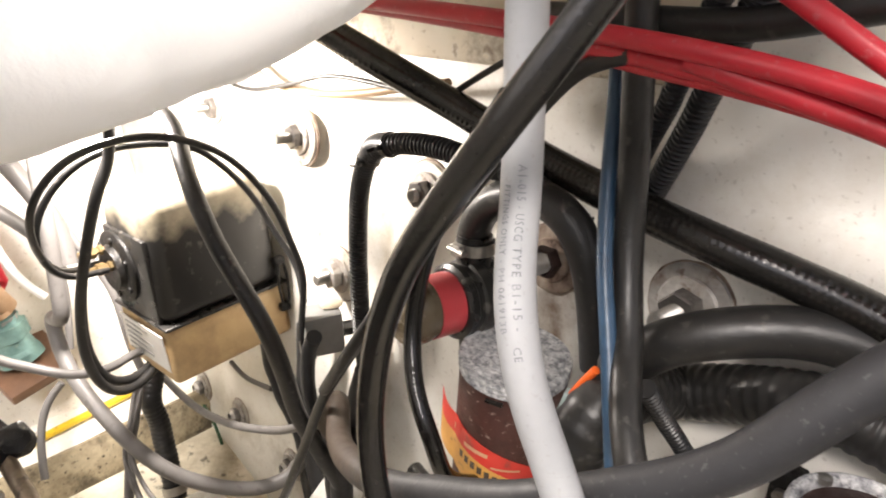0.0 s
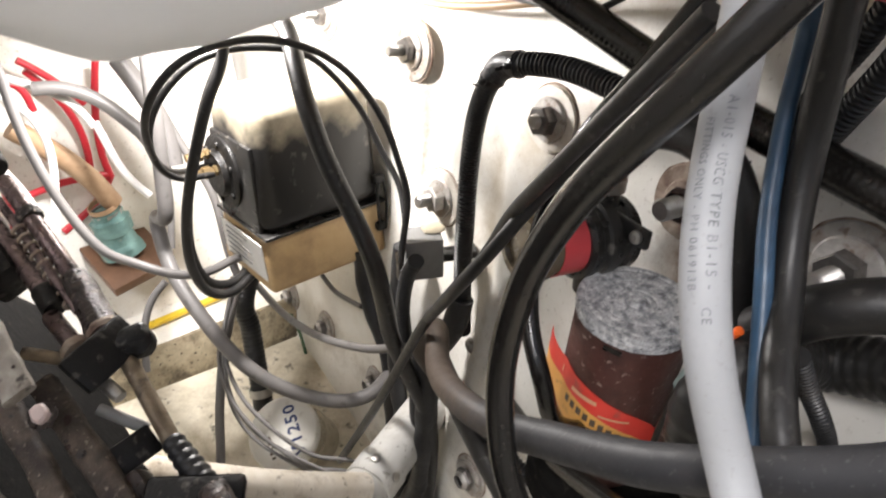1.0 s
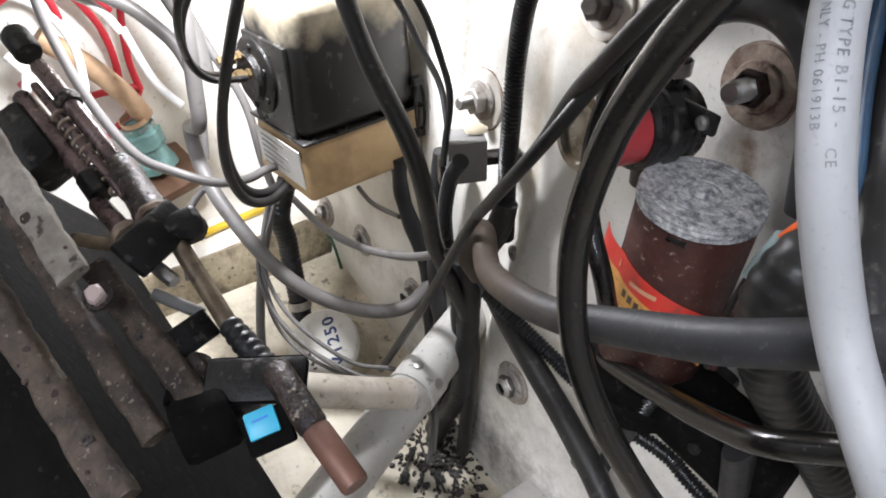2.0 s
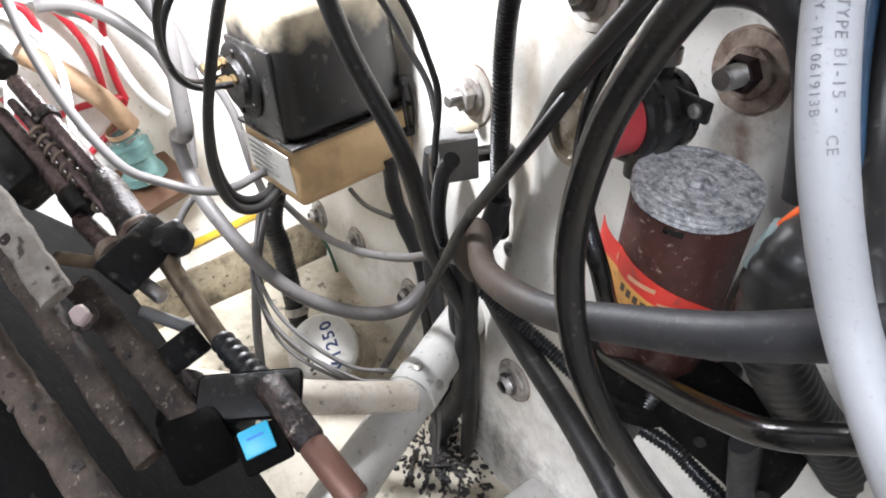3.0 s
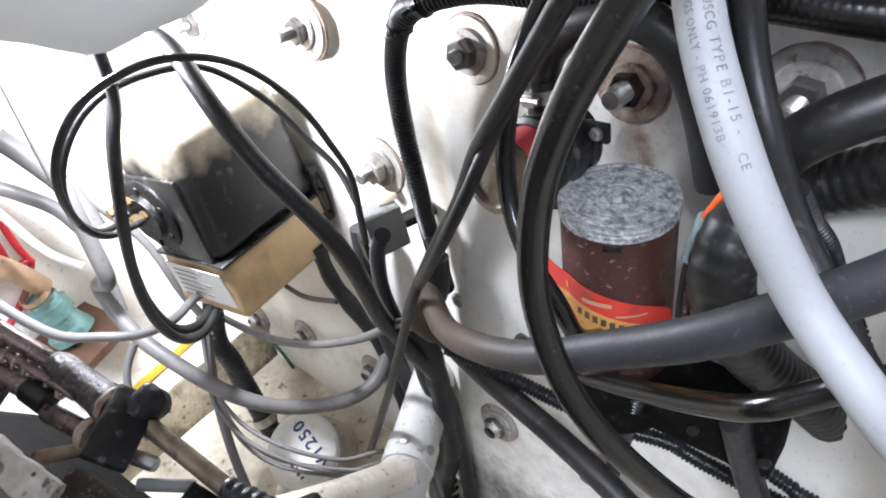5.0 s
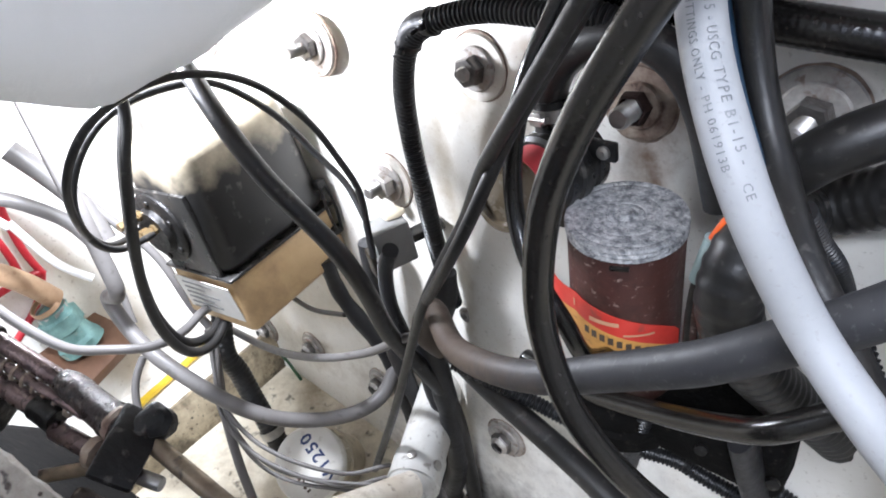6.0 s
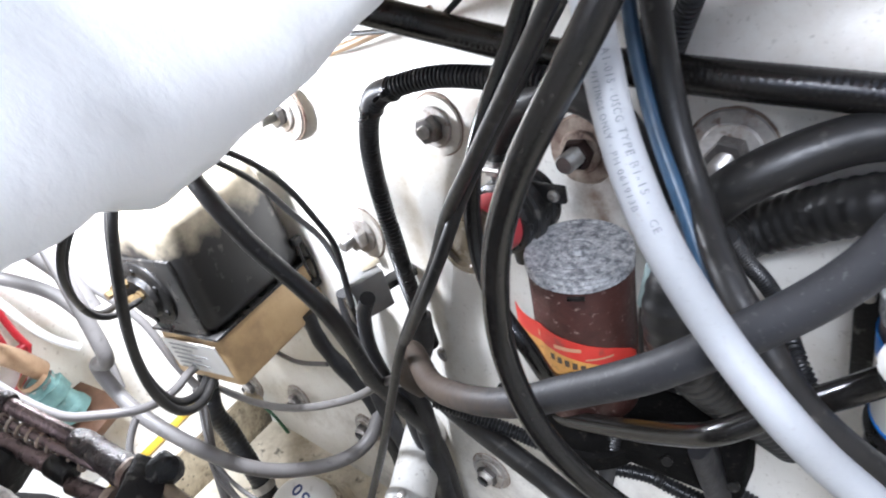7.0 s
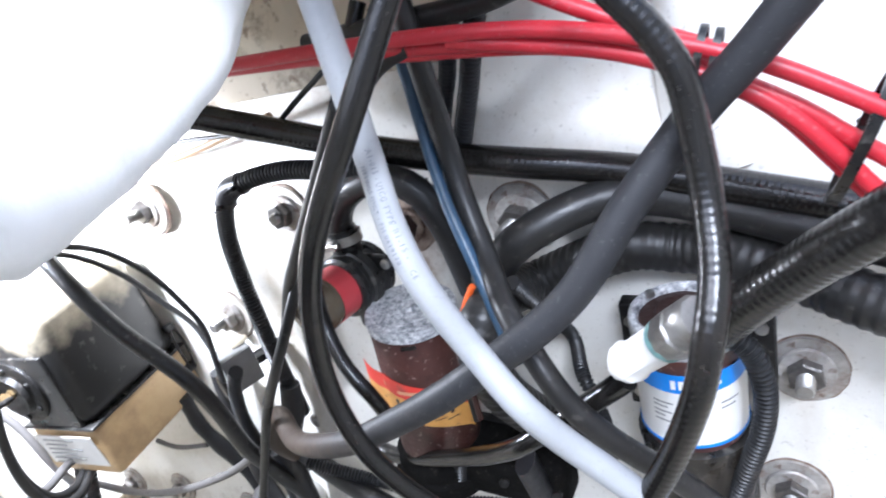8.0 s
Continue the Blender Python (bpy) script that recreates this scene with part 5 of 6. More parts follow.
hose("black_hose", [(-0.219, 0.491, 0.698), (-0.209, 0.481, 0.499), (-0.212, 0.488, 0.431), (-0.203, 0.474, 0.365), (-0.181, 0.446, 0.317), (-0.150, 0.399, 0.285), (-0.118, 0.370, 0.252), (-0.095, 0.362, 0.210), (-0.062, 0.371, 0.160), (-0.023, 0.386, 0.109), (0.044, 0.409, 0.012)], 0.0112, RUBBER, "black rubber hose hanging past the transom", "hose", segs=20)
hose("blue_hose", [(-0.270, 0.552, 0.671), (-0.235, 0.494, 0.483), (-0.233, 0.488, 0.428), (-0.213, 0.458, 0.367), (-0.192, 0.436, 0.324), (-0.172, 0.414, 0.281), (-0.148, 0.388, 0.231)], 0.0062, BLUE, "thin blue hose beside a black one", "hose")
hose("corrugated_conduit", [(-0.270, 0.513, 0.361), (-0.330, 0.504, 0.395), (-0.385, 0.506, 0.398), (-0.449, 0.504, 0.404), (-0.507, 0.495, 0.398), (-0.547, 0.495, 0.375), (-0.580, 0.502, 0.325), (-0.595, 0.504, 0.261), (-0.596, 0.499, 0.188), (-0.607, 0.504, 0.116), (-0.624, 0.517, 0.002)], 0.0118, CONDUIT, "black corrugated conduit bent round a transom bolt", "conduit", rib=(0.005, 0.0019), segs=16)
hose("wiring_loom", [(-0.608, 0.505, 0.070), (-0.623, 0.495, 0.008), (-0.678, 0.485, -0.079), (-0.674, 0.475, -0.143), (-0.661, 0.465, -0.214), (-0.653, 0.455, -0.279), (-0.711, 0.445, -0.421), (-0.729, 0.438, -0.498)], 0.0155, TAPE, "wiring loom wrapped in black tape", "wiring loom", uneven=0.18)
hose("black_cable", [(-0.198, 0.336, 0.511), (-0.280, 0.354, 0.425), (-0.322, 0.362, 0.380), (-0.373, 0.375, 0.326), (-0.425, 0.391, 0.258), (-0.474, 0.391, 0.196), (-0.518, 0.382, 0.130), (-0.569, 0.382, 0.044), (-0.642, 0.377, -0.084), (-0.746, 0.369, -0.254)], 0.0058, RUBBER, "thin black cable crossing down to the bilge", "cable", "paired black cables")
hose("black_cable", [(-0.182, 0.429, 0.522), (-0.215, 0.431, 0.513), (-0.244, 0.430, 0.490), (-0.329, 0.403, 0.382), (-0.353, 0.386, 0.347), (-0.367, 0.372, 0.319), (-0.385, 0.360, 0.286), (-0.421, 0.353, 0.236), (-0.473, 0.360, 0.176)], 0.0058, RUBBER, "thin black cable running beside its pair", "cable", "paired black cables")
hose("battery_cable", [(-0.976, 0.402, 0.501), (-0.850, 0.384, 0.421), (-0.799, 0.386, 0.397), (-0.727, 0.365, 0.342), (-0.691, 0.368, 0.274), (-0.660, 0.377, 0.222), (-0.632, 0.384, 0.176), (-0.625, 0.395, 0.112), (-0.643, 0.415, 0.025), (-0.645, 0.440, -0.050), (-0.635, 0.468, -0.170), (-0.662, 0.463, -0.439)], 0.0115, RUBBER, "thick black cable slanting across the hydraulic unit", "cable")
hose("hydraulic_line", [(-0.979, 0.314, 0.181), (-0.895, 0.245, 0.217), (-0.819, 0.208, 0.280), (-0.770, 0.205, 0.345), (-0.743, 0.239, 0.392), (-0.732, 0.285, 0.407), (-0.729, 0.335, 0.405), (-0.725, 0.387, 0.385), (-0.721, 0.429, 0.349), (-0.703, 0.457, 0.294), (-0.685, 0.464, 0.243), (-0.671, 0.467, 0.204), (-0.664, 0.453, 0.156), (-0.652, 0.439, 0.125)], 0.0044, RUBBER, "thin black hydraulic line looping round the unit", "hydraulic line", "hydraulic lines")
hose("hydraulic_line", [(-0.923, 0.304, 0.189), (-0.868, 0.243, 0.218), (-0.836, 0.213, 0.262), (-0.832, 0.219, 0.312), (-0.833, 0.263, 0.358), (-0.825, 0.320, 0.378), (-0.800, 0.396, 0.370), (-0.790, 0.432, 0.341), (-0.775, 0.466, 0.288), (-0.753, 0.480, 0.234), (-0.725, 0.488, 0.196), (-0.690, 0.473, 0.155)], 0.0044, RUBBER, "thin black hydraulic line looping round the unit", "hydraulic line", "hydraulic lines")
hose("control_cable", [(-0.811, 0.324, 0.495), (-0.817, 0.312, 0.376), (-0.815, 0.284, 0.327), (-0.828, 0.257, 0.250), (-0.857, 0.242, 0.169), (-0.870, 0.237, 0.093), (-0.877, 0.255, 0.034), (-0.891, 0.297, 0.014), (-0.916, 0.333, 0.019), (-0.929, 0.360, 0.013)], 0.0068, RUBBER, "thick black control cable turning back under the unit", "cable", "control cables")
hose("control_cable", [(-0.829, 0.332, 0.499), (-0.835, 0.320, 0.380), (-0.833, 0.292, 0.331), (-0.846, 0.265, 0.254), (-0.875, 0.250, 0.173), (-0.888, 0.245, 0.097), (-0.895, 0.263, 0.038), (-0.909, 0.305, 0.018), (-0.934, 0.341, 0.023), (-0.947, 0.368, 0.017)], 0.0068, RUBBER, "thick black control cable turning back under the unit", "cable", "control cables")
hose("grey_cable", [(-1.024, 0.084, 0.449), (-0.999, 0.094, 0.353), (-0.982, 0.097, 0.275), (-0.957, 0.113, 0.190), (-0.927, 0.142, 0.119), (-0.923, 0.172, 0.094), (-0.901, 0.221, 0.065), (-0.906, 0.272, 0.051), (-0.931, 0.309, 0.045), (-0.947, 0.355, 0.034)], 0.0065, GREY_CABLE, "grey cable sagging past the seacock", "cable", "grey cables")
hose("grey_cable", [(-1.119, 0.391, -0.105), (-0.953, 0.388, -0.099), (-0.829, 0.396, -0.076), (-0.718, 0.417, -0.040), (-0.641, 0.427, 0.006), (-0.587, 0.436, 0.030)], 0.0062, GREY_CABLE, "grey cable sagging under the hydraulic unit", "cable", "grey cables")
hose("grey_cable", [(-1.032, 0.283, 0.417), (-1.020, 0.258, 0.169), (-1.020, 0.249, 0.095), (-1.075, 0.246, 0.081), (-1.027, 0.241, 0.011), (-0.959, 0.253, -0.043), (-0.896, 0.283, -0.109), (-0.854, 0.328, -0.159), (-0.811, 0.398, -0.195), (-0.789, 0.456, -0.195), (-0.790, 0.496, -0.168), (-0.779, 0.543, -0.155)], 0.0118, GREY_CABLE, "thick grey cable hanging in a wide loop", "cable", "grey cables")
hose("bilge_hose", [(-1.116, 0.493, 0.076), (-1.056, 0.363, -0.091), (-1.041, 0.354, -0.171), (-1.001, 0.341, -0.292), (-0.996, 0.339, -0.311)], 0.0185, CONDUIT, "black ribbed hose running down to the filter housing", "hose", rib=(0.008, 0.001))
hose("thin_wire", [(-0.971, 0.322, -0.038), (-0.927, 0.273, -0.096), (-0.869, 0.266, -0.147), (-0.806, 0.287, -0.186), (-0.745, 0.325, -0.218), (-0.725, 0.352, -0.223), (-0.705, 0.380, -0.230), (-0.675, 0.404, -0.252), (-0.648, 0.408, -0.280), (-0.615, 0.377, -0.333)], 0.0034, GREY_CABLE, "thin dark wire over the filter housing", "wire", "thin wires")
hose("thin_wire", [(-0.967, 0.310, -0.050), (-0.923, 0.261, -0.108), (-0.865, 0.254, -0.159), (-0.802, 0.275, -0.198), (-0.741, 0.313, -0.230), (-0.721, 0.340, -0.235), (-0.701, 0.368, -0.242), (-0.671, 0.392, -0.264), (-0.644, 0.396, -0.292), (-0.611, 0.365, -0.345)], 0.0034, GREY_CABLE, "thin dark wire over the filter housing", "wire", "thin wires")
hose("thin_wire", [(-0.969, 0.312, -0.032), (-0.929, 0.274, -0.088), (-0.879, 0.256, -0.153), (-0.824, 0.266, -0.194), (-0.754, 0.306, -0.220), (-0.694, 0.346, -0.233)], 0.003, GREY_CABLE, "thin dark wire over the filter housing", "wire", "thin wires")
hose("thin_wire", [(-0.981, 0.312, -0.056), (-0.941, 0.274, -0.112), (-0.891, 0.256, -0.177), (-0.836, 0.266, -0.218), (-0.766, 0.306, -0.244), (-0.706, 0.346, -0.257)], 0.003, GREY_CABLE, "thin dark wire over the filter housing", "wire", "thin wires")
hose("black_cable", [(-0.982, 0.326, -0.016), (-0.969, 0.309, -0.061), (-0.956, 0.276, -0.138), (-0.924, 0.244, -0.222), (-0.886, 0.224, -0.270), (-0.851, 0.198, -0.337)], 0.0075, GREY_CABLE, "dark cable dropping to the bilge floor", "cable")
hose("black_hose", [(-0.645, 0.489, -0.038), (-0.560, 0.462, -0.053), (-0.490, 0.446, -0.069), (-0.403, 0.430, -0.093), (-0.333, 0.415, -0.117), (-0.275, 0.400, -0.143), (-0.183, 0.379, -0.178)], 0.015, RUBBER, "black rubber hose low on the transom", "hose", segs=20)
hose("outlet_hose", [(-0.461, 0.460, 0.018), (-0.388, 0.442, 0.021), (-0.321, 0.424, 0.048), (-0.262, 0.406, 0.078), (-0.208, 0.388, 0.110), (-0.158, 0.370, 0.148), (-0.125, 0.385, 0.166), (-0.084, 0.385, 0.196), (-0.048, 0.385, 0.225)], 0.0105, GLOSSY, "black outlet hose joining the two pumps", "hose", segs=20)
hose("corrugated_conduit", [(-0.570, 0.443, -0.021), (-0.476, 0.458, -0.053), (-0.420, 0.465, -0.072), (-0.361, 0.476, -0.092), (-0.302, 0.494, -0.107), (-0.247, 0.498, -0.128), (0.063, 0.508, -0.205)], 0.0095, CONDUIT, "black corrugated conduit low on the transom", "conduit", rib=(0.005, 0.0017))
hose("corrugated_conduit", [(-0.205, 0.511, -0.112), (-0.180, 0.512, -0.126), (-0.150, 0.512, -0.137), (0.063, 0.518, -0.183)], 0.0085, CONDUIT, "black corrugated conduit low on the transom", "conduit", rib=(0.005, 0.0017))
hose("large_hose", [(-0.211, 0.483, 0.261), (-0.159, 0.479, 0.312), (-0.092, 0.517, 0.329), (-0.043, 0.535, 0.322), (0.029, 0.532, 0.303), (0.075, 0.519, 0.293), (0.140, 0.509, 0.277), (0.330, 0.468, 0.231)], 0.019, RUBBER, "large black rubber hose with chalky patches", "hose", segs=24, uneven=0.03)
hose("large_hose", [(0.319, 0.408, 0.195), (0.138, 0.482, 0.234), (0.094, 0.505, 0.241), (0.025, 0.528, 0.258), (-0.028, 0.543, 0.258), (-0.081, 0.534, 0.265), (-0.181, 0.539, 0.225), (-0.193, 0.452, 0.255), (-0.205, 0.420, 0.222), (-0.203, 0.433, 0.155), (-0.189, 0.471, 0.082), (-0.169, 0.514, 0.013), (-0.152, 0.553, -0.055)], 0.0245, RUBBER, "large black hose with soft rings, doubling back", "hose", rib=(0.012, 0.0011), segs=24)
hose("corrugated_conduit", [(-0.163, 0.445, 0.284), (-0.161, 0.473, 0.242), (-0.155, 0.496, 0.205), (-0.156, 0.534, 0.150), (-0.127, 0.470, 0.155), (-0.109, 0.449, 0.129), (-0.086, 0.407, 0.119)], 0.0078, CONDUIT, "thin black corrugated conduit beside the pump", "conduit", rib=(0.0048, 0.0016))
hose("black_hose", [(-0.016, 0.360, 0.572), (0.008, 0.360, 0.539), (0.024, 0.360, 0.516), (0.037, 0.357, 0.489), (0.042, 0.352, 0.454), (0.046, 0.340, 0.414), (0.049, 0.315, 0.376), (0.045, 0.290, 0.344), (0.032, 0.280, 0.298), (0.000, 0.280, 0.227), (-0.046, 0.280, 0.150)], 0.0102, GLOSSY, "shiny black hose looping past the blue-labelled pump", "hose", rib=(0.006, 0.00015), segs=20)
hose("red_cable", [(-0.599, 0.420, 0.555), (-0.449, 0.420, 0.548), (-0.364, 0.420, 0.544), (-0.290, 0.420, 0.540), (-0.213, 0.420, 0.535), (-0.135, 0.420, 0.528), (-0.068, 0.420, 0.518), (-0.009, 0.420, 0.502), (0.043, 0.420, 0.482), (0.107, 0.420, 0.449), (0.346, 0.420, 0.285)], 0.0064, RED, "thick red battery cable in a bundle", "cable", "red battery cables")
hose("red_cable", [(-0.613, 0.430, 0.554), (-0.463, 0.430, 0.544), (-0.370, 0.430, 0.538), (-0.289, 0.430, 0.532), (-0.195, 0.430, 0.523), (-0.096, 0.430, 0.510), (-0.033, 0.430, 0.497), (0.016, 0.430, 0.480), (0.099, 0.430, 0.427), (0.139, 0.430, 0.391), (0.336, 0.430, 0.237)], 0.0064, RED, "thick red battery cable in a bundle", "cable", "red battery cables")
hose("red_cable", [(-0.299, 0.435, 0.532), (-0.200, 0.435, 0.518), (-0.123, 0.435, 0.509), (-0.056, 0.435, 0.498), (0.003, 0.435, 0.478), (0.065, 0.435, 0.443), (0.116, 0.435, 0.383), (0.277, 0.435, 0.152)], 0.0064, RED, "thick red battery cable in a bundle", "cable", "red battery cables")
hose("red_cable", [(-0.143, 0.425, 0.522), (-0.032, 0.425, 0.495), (0.023, 0.425, 0.472), (0.083, 0.425, 0.434), (0.129, 0.425, 0.377), (0.289, 0.425, 0.160)], 0.0064, RED, "thick red battery cable in a bundle", "cable", "red battery cables")
hose("red_cable", [(-0.217, 0.440, 0.629), (-0.089, 0.440, 0.551), (-0.039, 0.440, 0.520), (0.074, 0.440, 0.460)], 0.0064, RED, "thick red battery cable in a bundle", "cable", "red battery cables")
hose("elbow_hose", [(-0.399, 0.505, 0.298), (-0.396, 0.504, 0.330), (-0.372, 0.504, 0.364), (-0.319, 0.503, 0.383), (-0.275, 0.502, 0.368), (-0.254, 0.501, 0.330), (-0.246, 0.501, 0.284), (-0.241, 0.500, 0.241)], 0.0165, RUBBER, "black hose arching from the strainer down behind the pump", "hose", segs=20)
hose("corrugated_conduit", [(-0.103, 0.471, 0.666), (-0.200, 0.528, 0.501), (-0.220, 0.542, 0.466), (-0.245, 0.555, 0.425), (-0.318, 0.598, 0.301)], 0.0092, CONDUIT, "black corrugated conduit high on the transom", "conduit", rib=(0.005, 0.0019))
hose("corrugated_conduit", [(-0.075, 0.468, 0.668), (-0.171, 0.521, 0.501), (-0.197, 0.536, 0.453), (-0.228, 0.553, 0.400), (-0.300, 0.592, 0.274)], 0.0105, CONDUIT, "black corrugated conduit high on the transom", "conduit", rib=(0.005, 0.0019))
hose("tan_wire", [(-1.125, 0.545, 0.484), (-0.915, 0.545, 0.450), (-0.826, 0.545, 0.423), (-0.715, 0.545, 0.420), (-0.618, 0.545, 0.431), (-0.554, 0.545, 0.443), (-0.468, 0.545, 0.458)], 0.0052, TAN_WIRE, "tan wire sagging on the transom", "wire")
hose("thin_wire", [(-1.087, 0.537, 0.412), (-0.987, 0.535, 0.418), (-0.862, 0.528, 0.412), (-0.754, 0.529, 0.430), (-0.652, 0.531, 0.450), (-0.502, 0.527, 0.448)], 0.003, RUBBER, "thin black wire on the transom", "wire")
hose("thin_wire", [(-0.439, 0.530, 0.456), (-0.408, 0.530, 0.473), (-0.376, 0.530, 0.489), (-0.334, 0.530, 0.510)], 0.0032, RUBBER, "thin black wire on the stained board", "wire")
hose("black_cable", [(-0.338, 0.500, 0.533), (-0.238, 0.500, 0.533), (-0.148, 0.500, 0.533), (-0.075, 0.500, 0.547), (0.024, 0.500, 0.565)], 0.011, RUBBER, "black cable behind the red ones", "cable")
hose("ribbed_hose", [(0.025, 0.420, 0.255), (0.059, 0.400, 0.299), (0.102, 0.380, 0.344), (0.136, 0.360, 0.379), (0.301, 0.276, 0.547)], 0.0185, GLOSSY, "thick shiny black ribbed hose by the blue-labelled pump", "hose", rib=(0.007, 0.0003), segs=22)
hose("corrugated_conduit", [(0.025, 0.440, 0.234), (0.043, 0.440, 0.214), (0.050, 0.440, 0.174), (0.044, 0.440, 0.127), (0.027, 0.440, 0.075), (0.006, 0.440, 0.017)], 0.0105, CONDUIT, "black corrugated conduit curving beside the blue-labelled pump", "conduit", rib=(0.005, 0.0019))
hose("corrugated_conduit", [(-0.297, 0.440, 0.035), (-0.316, 0.440, -0.020), (-0.337, 0.455, -0.079), (-0.378, 0.475, -0.203), (-0.379, 0.492, -0.288), (-0.346, 0.500, -0.280)], 0.0095, CONDUIT, "short black corrugated conduit under the pump", "conduit", rib=(0.005, 0.0017))
hose("black_hose", [(-0.203, 0.430, 0.057), (-0.200, 0.443, -0.018), (-0.190, 0.457, -0.110), (-0.180, 0.470, -0.194)], 0.0185, TAPE, "black hose dropping from the pump", "hose", flat=0.6)
hose("orange_wire", [(-0.203, 0.440, 0.284), (-0.214, 0.440, 0.270), (-0.225, 0.440, 0.250)], 0.0035, ORANGE, "orange wire end by the pump", "wire")
hose("heatshrink_sleeve", [(-0.224, 0.440, 0.252), (-0.231, 0.440, 0.233), (-0.239, 0.440, 0.209)], 0.0062, SLEEVE, "grey-blue heat-shrink sleeve on a wire", "sleeve")
hose("thin_wire", [(-0.238, 0.440, 0.212), (-0.245, 0.440, 0.184), (-0.251, 0.440, 0.145), (-0.254, 0.440, 0.103)], 0.004, RUBBER, "dark wire below its sleeve", "wire")
hose("thin_wire", [(-0.235, 0.440, 0.212), (-0.241, 0.440, 0.185), (-0.246, 0.440, 0.146), (-0.249, 0.440, 0.105)], 0.0035, BROWN, "brown wire below its sleeve", "wire")
hose("relay_lead", [(-0.601, 0.430, 0.156), (-0.639, 0.440, 0.110), (-0.669, 0.450, 0.043), (-0.680, 0.460, -0.020), (-0.687, 0.470, -0.080)], 0.01, CONDUIT, "corrugated lead of the connector box", "conduit", rib=(0.005, 0.0018))
hose("wiring_loom", [(-0.853, 0.490, 0.039), (-0.857, 0.492, -0.030), (-0.829, 0.493, -0.082), (-0.798, 0.495, -0.158), (-0.798, 0.497, -0.252), (-0.814, 0.498, -0.379), (-0.869, 0.500, -0.585)], 0.012, TAPE, "wiring loom in ragged black tape", "wiring loom", uneven=0.35)
hose("wiring_loom", [(-0.758, 0.510, 0.079), (-0.768, 0.502, -0.001), (-0.764, 0.493, -0.083), (-0.752, 0.485, -0.180), (-0.727, 0.477, -0.252), (-0.718, 0.468, -0.336), (-0.741, 0.460, -0.480)], 0.014, TAPE, "wiring loom in black tape beside the connector box", "wiring loom", uneven=0.25)
hose("wiring_loom", [(-0.649, 0.470, -0.029), (-0.639, 0.467, -0.076), (-0.640, 0.463, -0.141), (-0.646, 0.460, -0.214), (-0.658, 0.457, -0.291), (-0.714, 0.453, -0.402), (-0.808, 0.450, -0.582)], 0.0175, TAPE, "thick wiring loom in black tape beside the drain tube", "wiring loom", uneven=0.22)
hose("green_wire", [(-1.251, 0.490, -0.270), (-1.171, 0.490, -0.288), (-1.139, 0.490, -0.348), (-1.114, 0.490, -0.438)], 0.0034, GREEN, "dark green wire on the lower transom", "wire")
hose("thin_wire", [(-0.988, 0.480, -0.073), (-0.939, 0.480, -0.083), (-0.847, 0.480, -0.063)], 0.0042, GREY_CABLE, "short grey wire behind the unit", "wire")
hose("drain_pipe", [(-0.594, 0.027, 0.073), (-0.602, 0.101, 0.007), (-0.612, 0.146, -0.038), (-0.614, 0.202, -0.084), (-0.611, 0.264, -0.126), (-0.609, 0.340, -0.174)], 0.021, DIRTY_PIPE, "dirty white plastic pipe meeting the drain tube", "pipe", segs=24)
clamp_band(bpy.data.objects["bilge_hose"], (-1.005, 0.342, -0.281), (-0.313, 0.100, 0.945), 0.0198, "steel hose clamp", 0.016)
hose("tan_hose", [(-1.300, 0.100, 0.194), (-1.300, 0.132, 0.161), (-1.305, 0.166, 0.122), (-1.310, 0.199, 0.072), (-1.325, 0.225, 0.015)], 0.0185, TAN, "tan wrapped hose, frayed, clamped to the seacock", "hose")
hose("red_wire", [(-1.370, 0.263, 0.265), (-1.370, 0.238, 0.161), (-1.370, 0.233, 0.071), (-1.370, 0.240, 0.047)], 0.0066, RED, "red wire on the hull side", "wire", "hull side wires", smooth=60)
hose("red_wire", [(-1.380, 0.151, 0.263), (-1.380, 0.198, 0.197), (-1.380, 0.215, 0.122), (-1.380, 0.209, 0.058)], 0.0066, RED, "red wire on the hull side", "wire", "hull side wires", smooth=60)
hose("red_wire", [(-1.370, 0.099, 0.047), (-1.370, 0.155, 0.059), (-1.370, 0.236, 0.054)], 0.0066, RED, "red wire on the hull side", "wire", "hull side wires", smooth=60)
hose("red_wire", [(-1.380, 0.136, -0.043), (-1.380, 0.211, -0.000), (-1.380, 0.240, 0.044)], 0.0066, RED, "red wire on the hull side", "wire", "hull side wires", smooth=60)
hose("red_wire", [(-1.390, 0.193, -0.017), (-1.390, 0.185, -0.069), (-1.390, 0.153, -0.109)], 0.0066, RED, "red wire on the hull side", "wire", "hull side wires", smooth=60)
hose("red_wire", [(-1.360, 0.061, 0.238), (-1.360, 0.110, 0.263), (-1.360, 0.144, 0.250), (-1.360, 0.145, 0.198)], 0.0062, RED, "red wire on the hull side", "wire", "hull side wires", smooth=60)
hose("red_wire", [(-1.360, 0.055, 0.110), (-1.360, 0.070, 0.058), (-1.360, 0.059, -0.005)], 0.0062, RED, "red wire on the hull side", "wire", "hull side wires", smooth=60)
hose("red_wire", [(-1.360, 0.143, 0.286), (-1.360, 0.184, 0.252), (-1.360, 0.227, 0.196)], 0.0062, RED, "red wire on the hull side", "wire", "hull side wires", smooth=60)
hose("white_wire", [(-1.227, 0.070, 0.282), (-1.220, 0.114, 0.259), (-1.203, 0.142, 0.206), (-1.183, 0.134, 0.141), (-1.155, 0.109, 0.062)], 0.0065, WHITE_WIRE, "white wire on the hull side", "wire", "hull side wires", smooth=60)
hose("white_wire", [(-1.227, 0.110, 0.291), (-1.218, 0.156, 0.269), (-1.205, 0.201, 0.237), (-1.194, 0.209, 0.203)], 0.0065, WHITE_WIRE, "white wire on the hull side", "wire", "hull side wires", smooth=60)
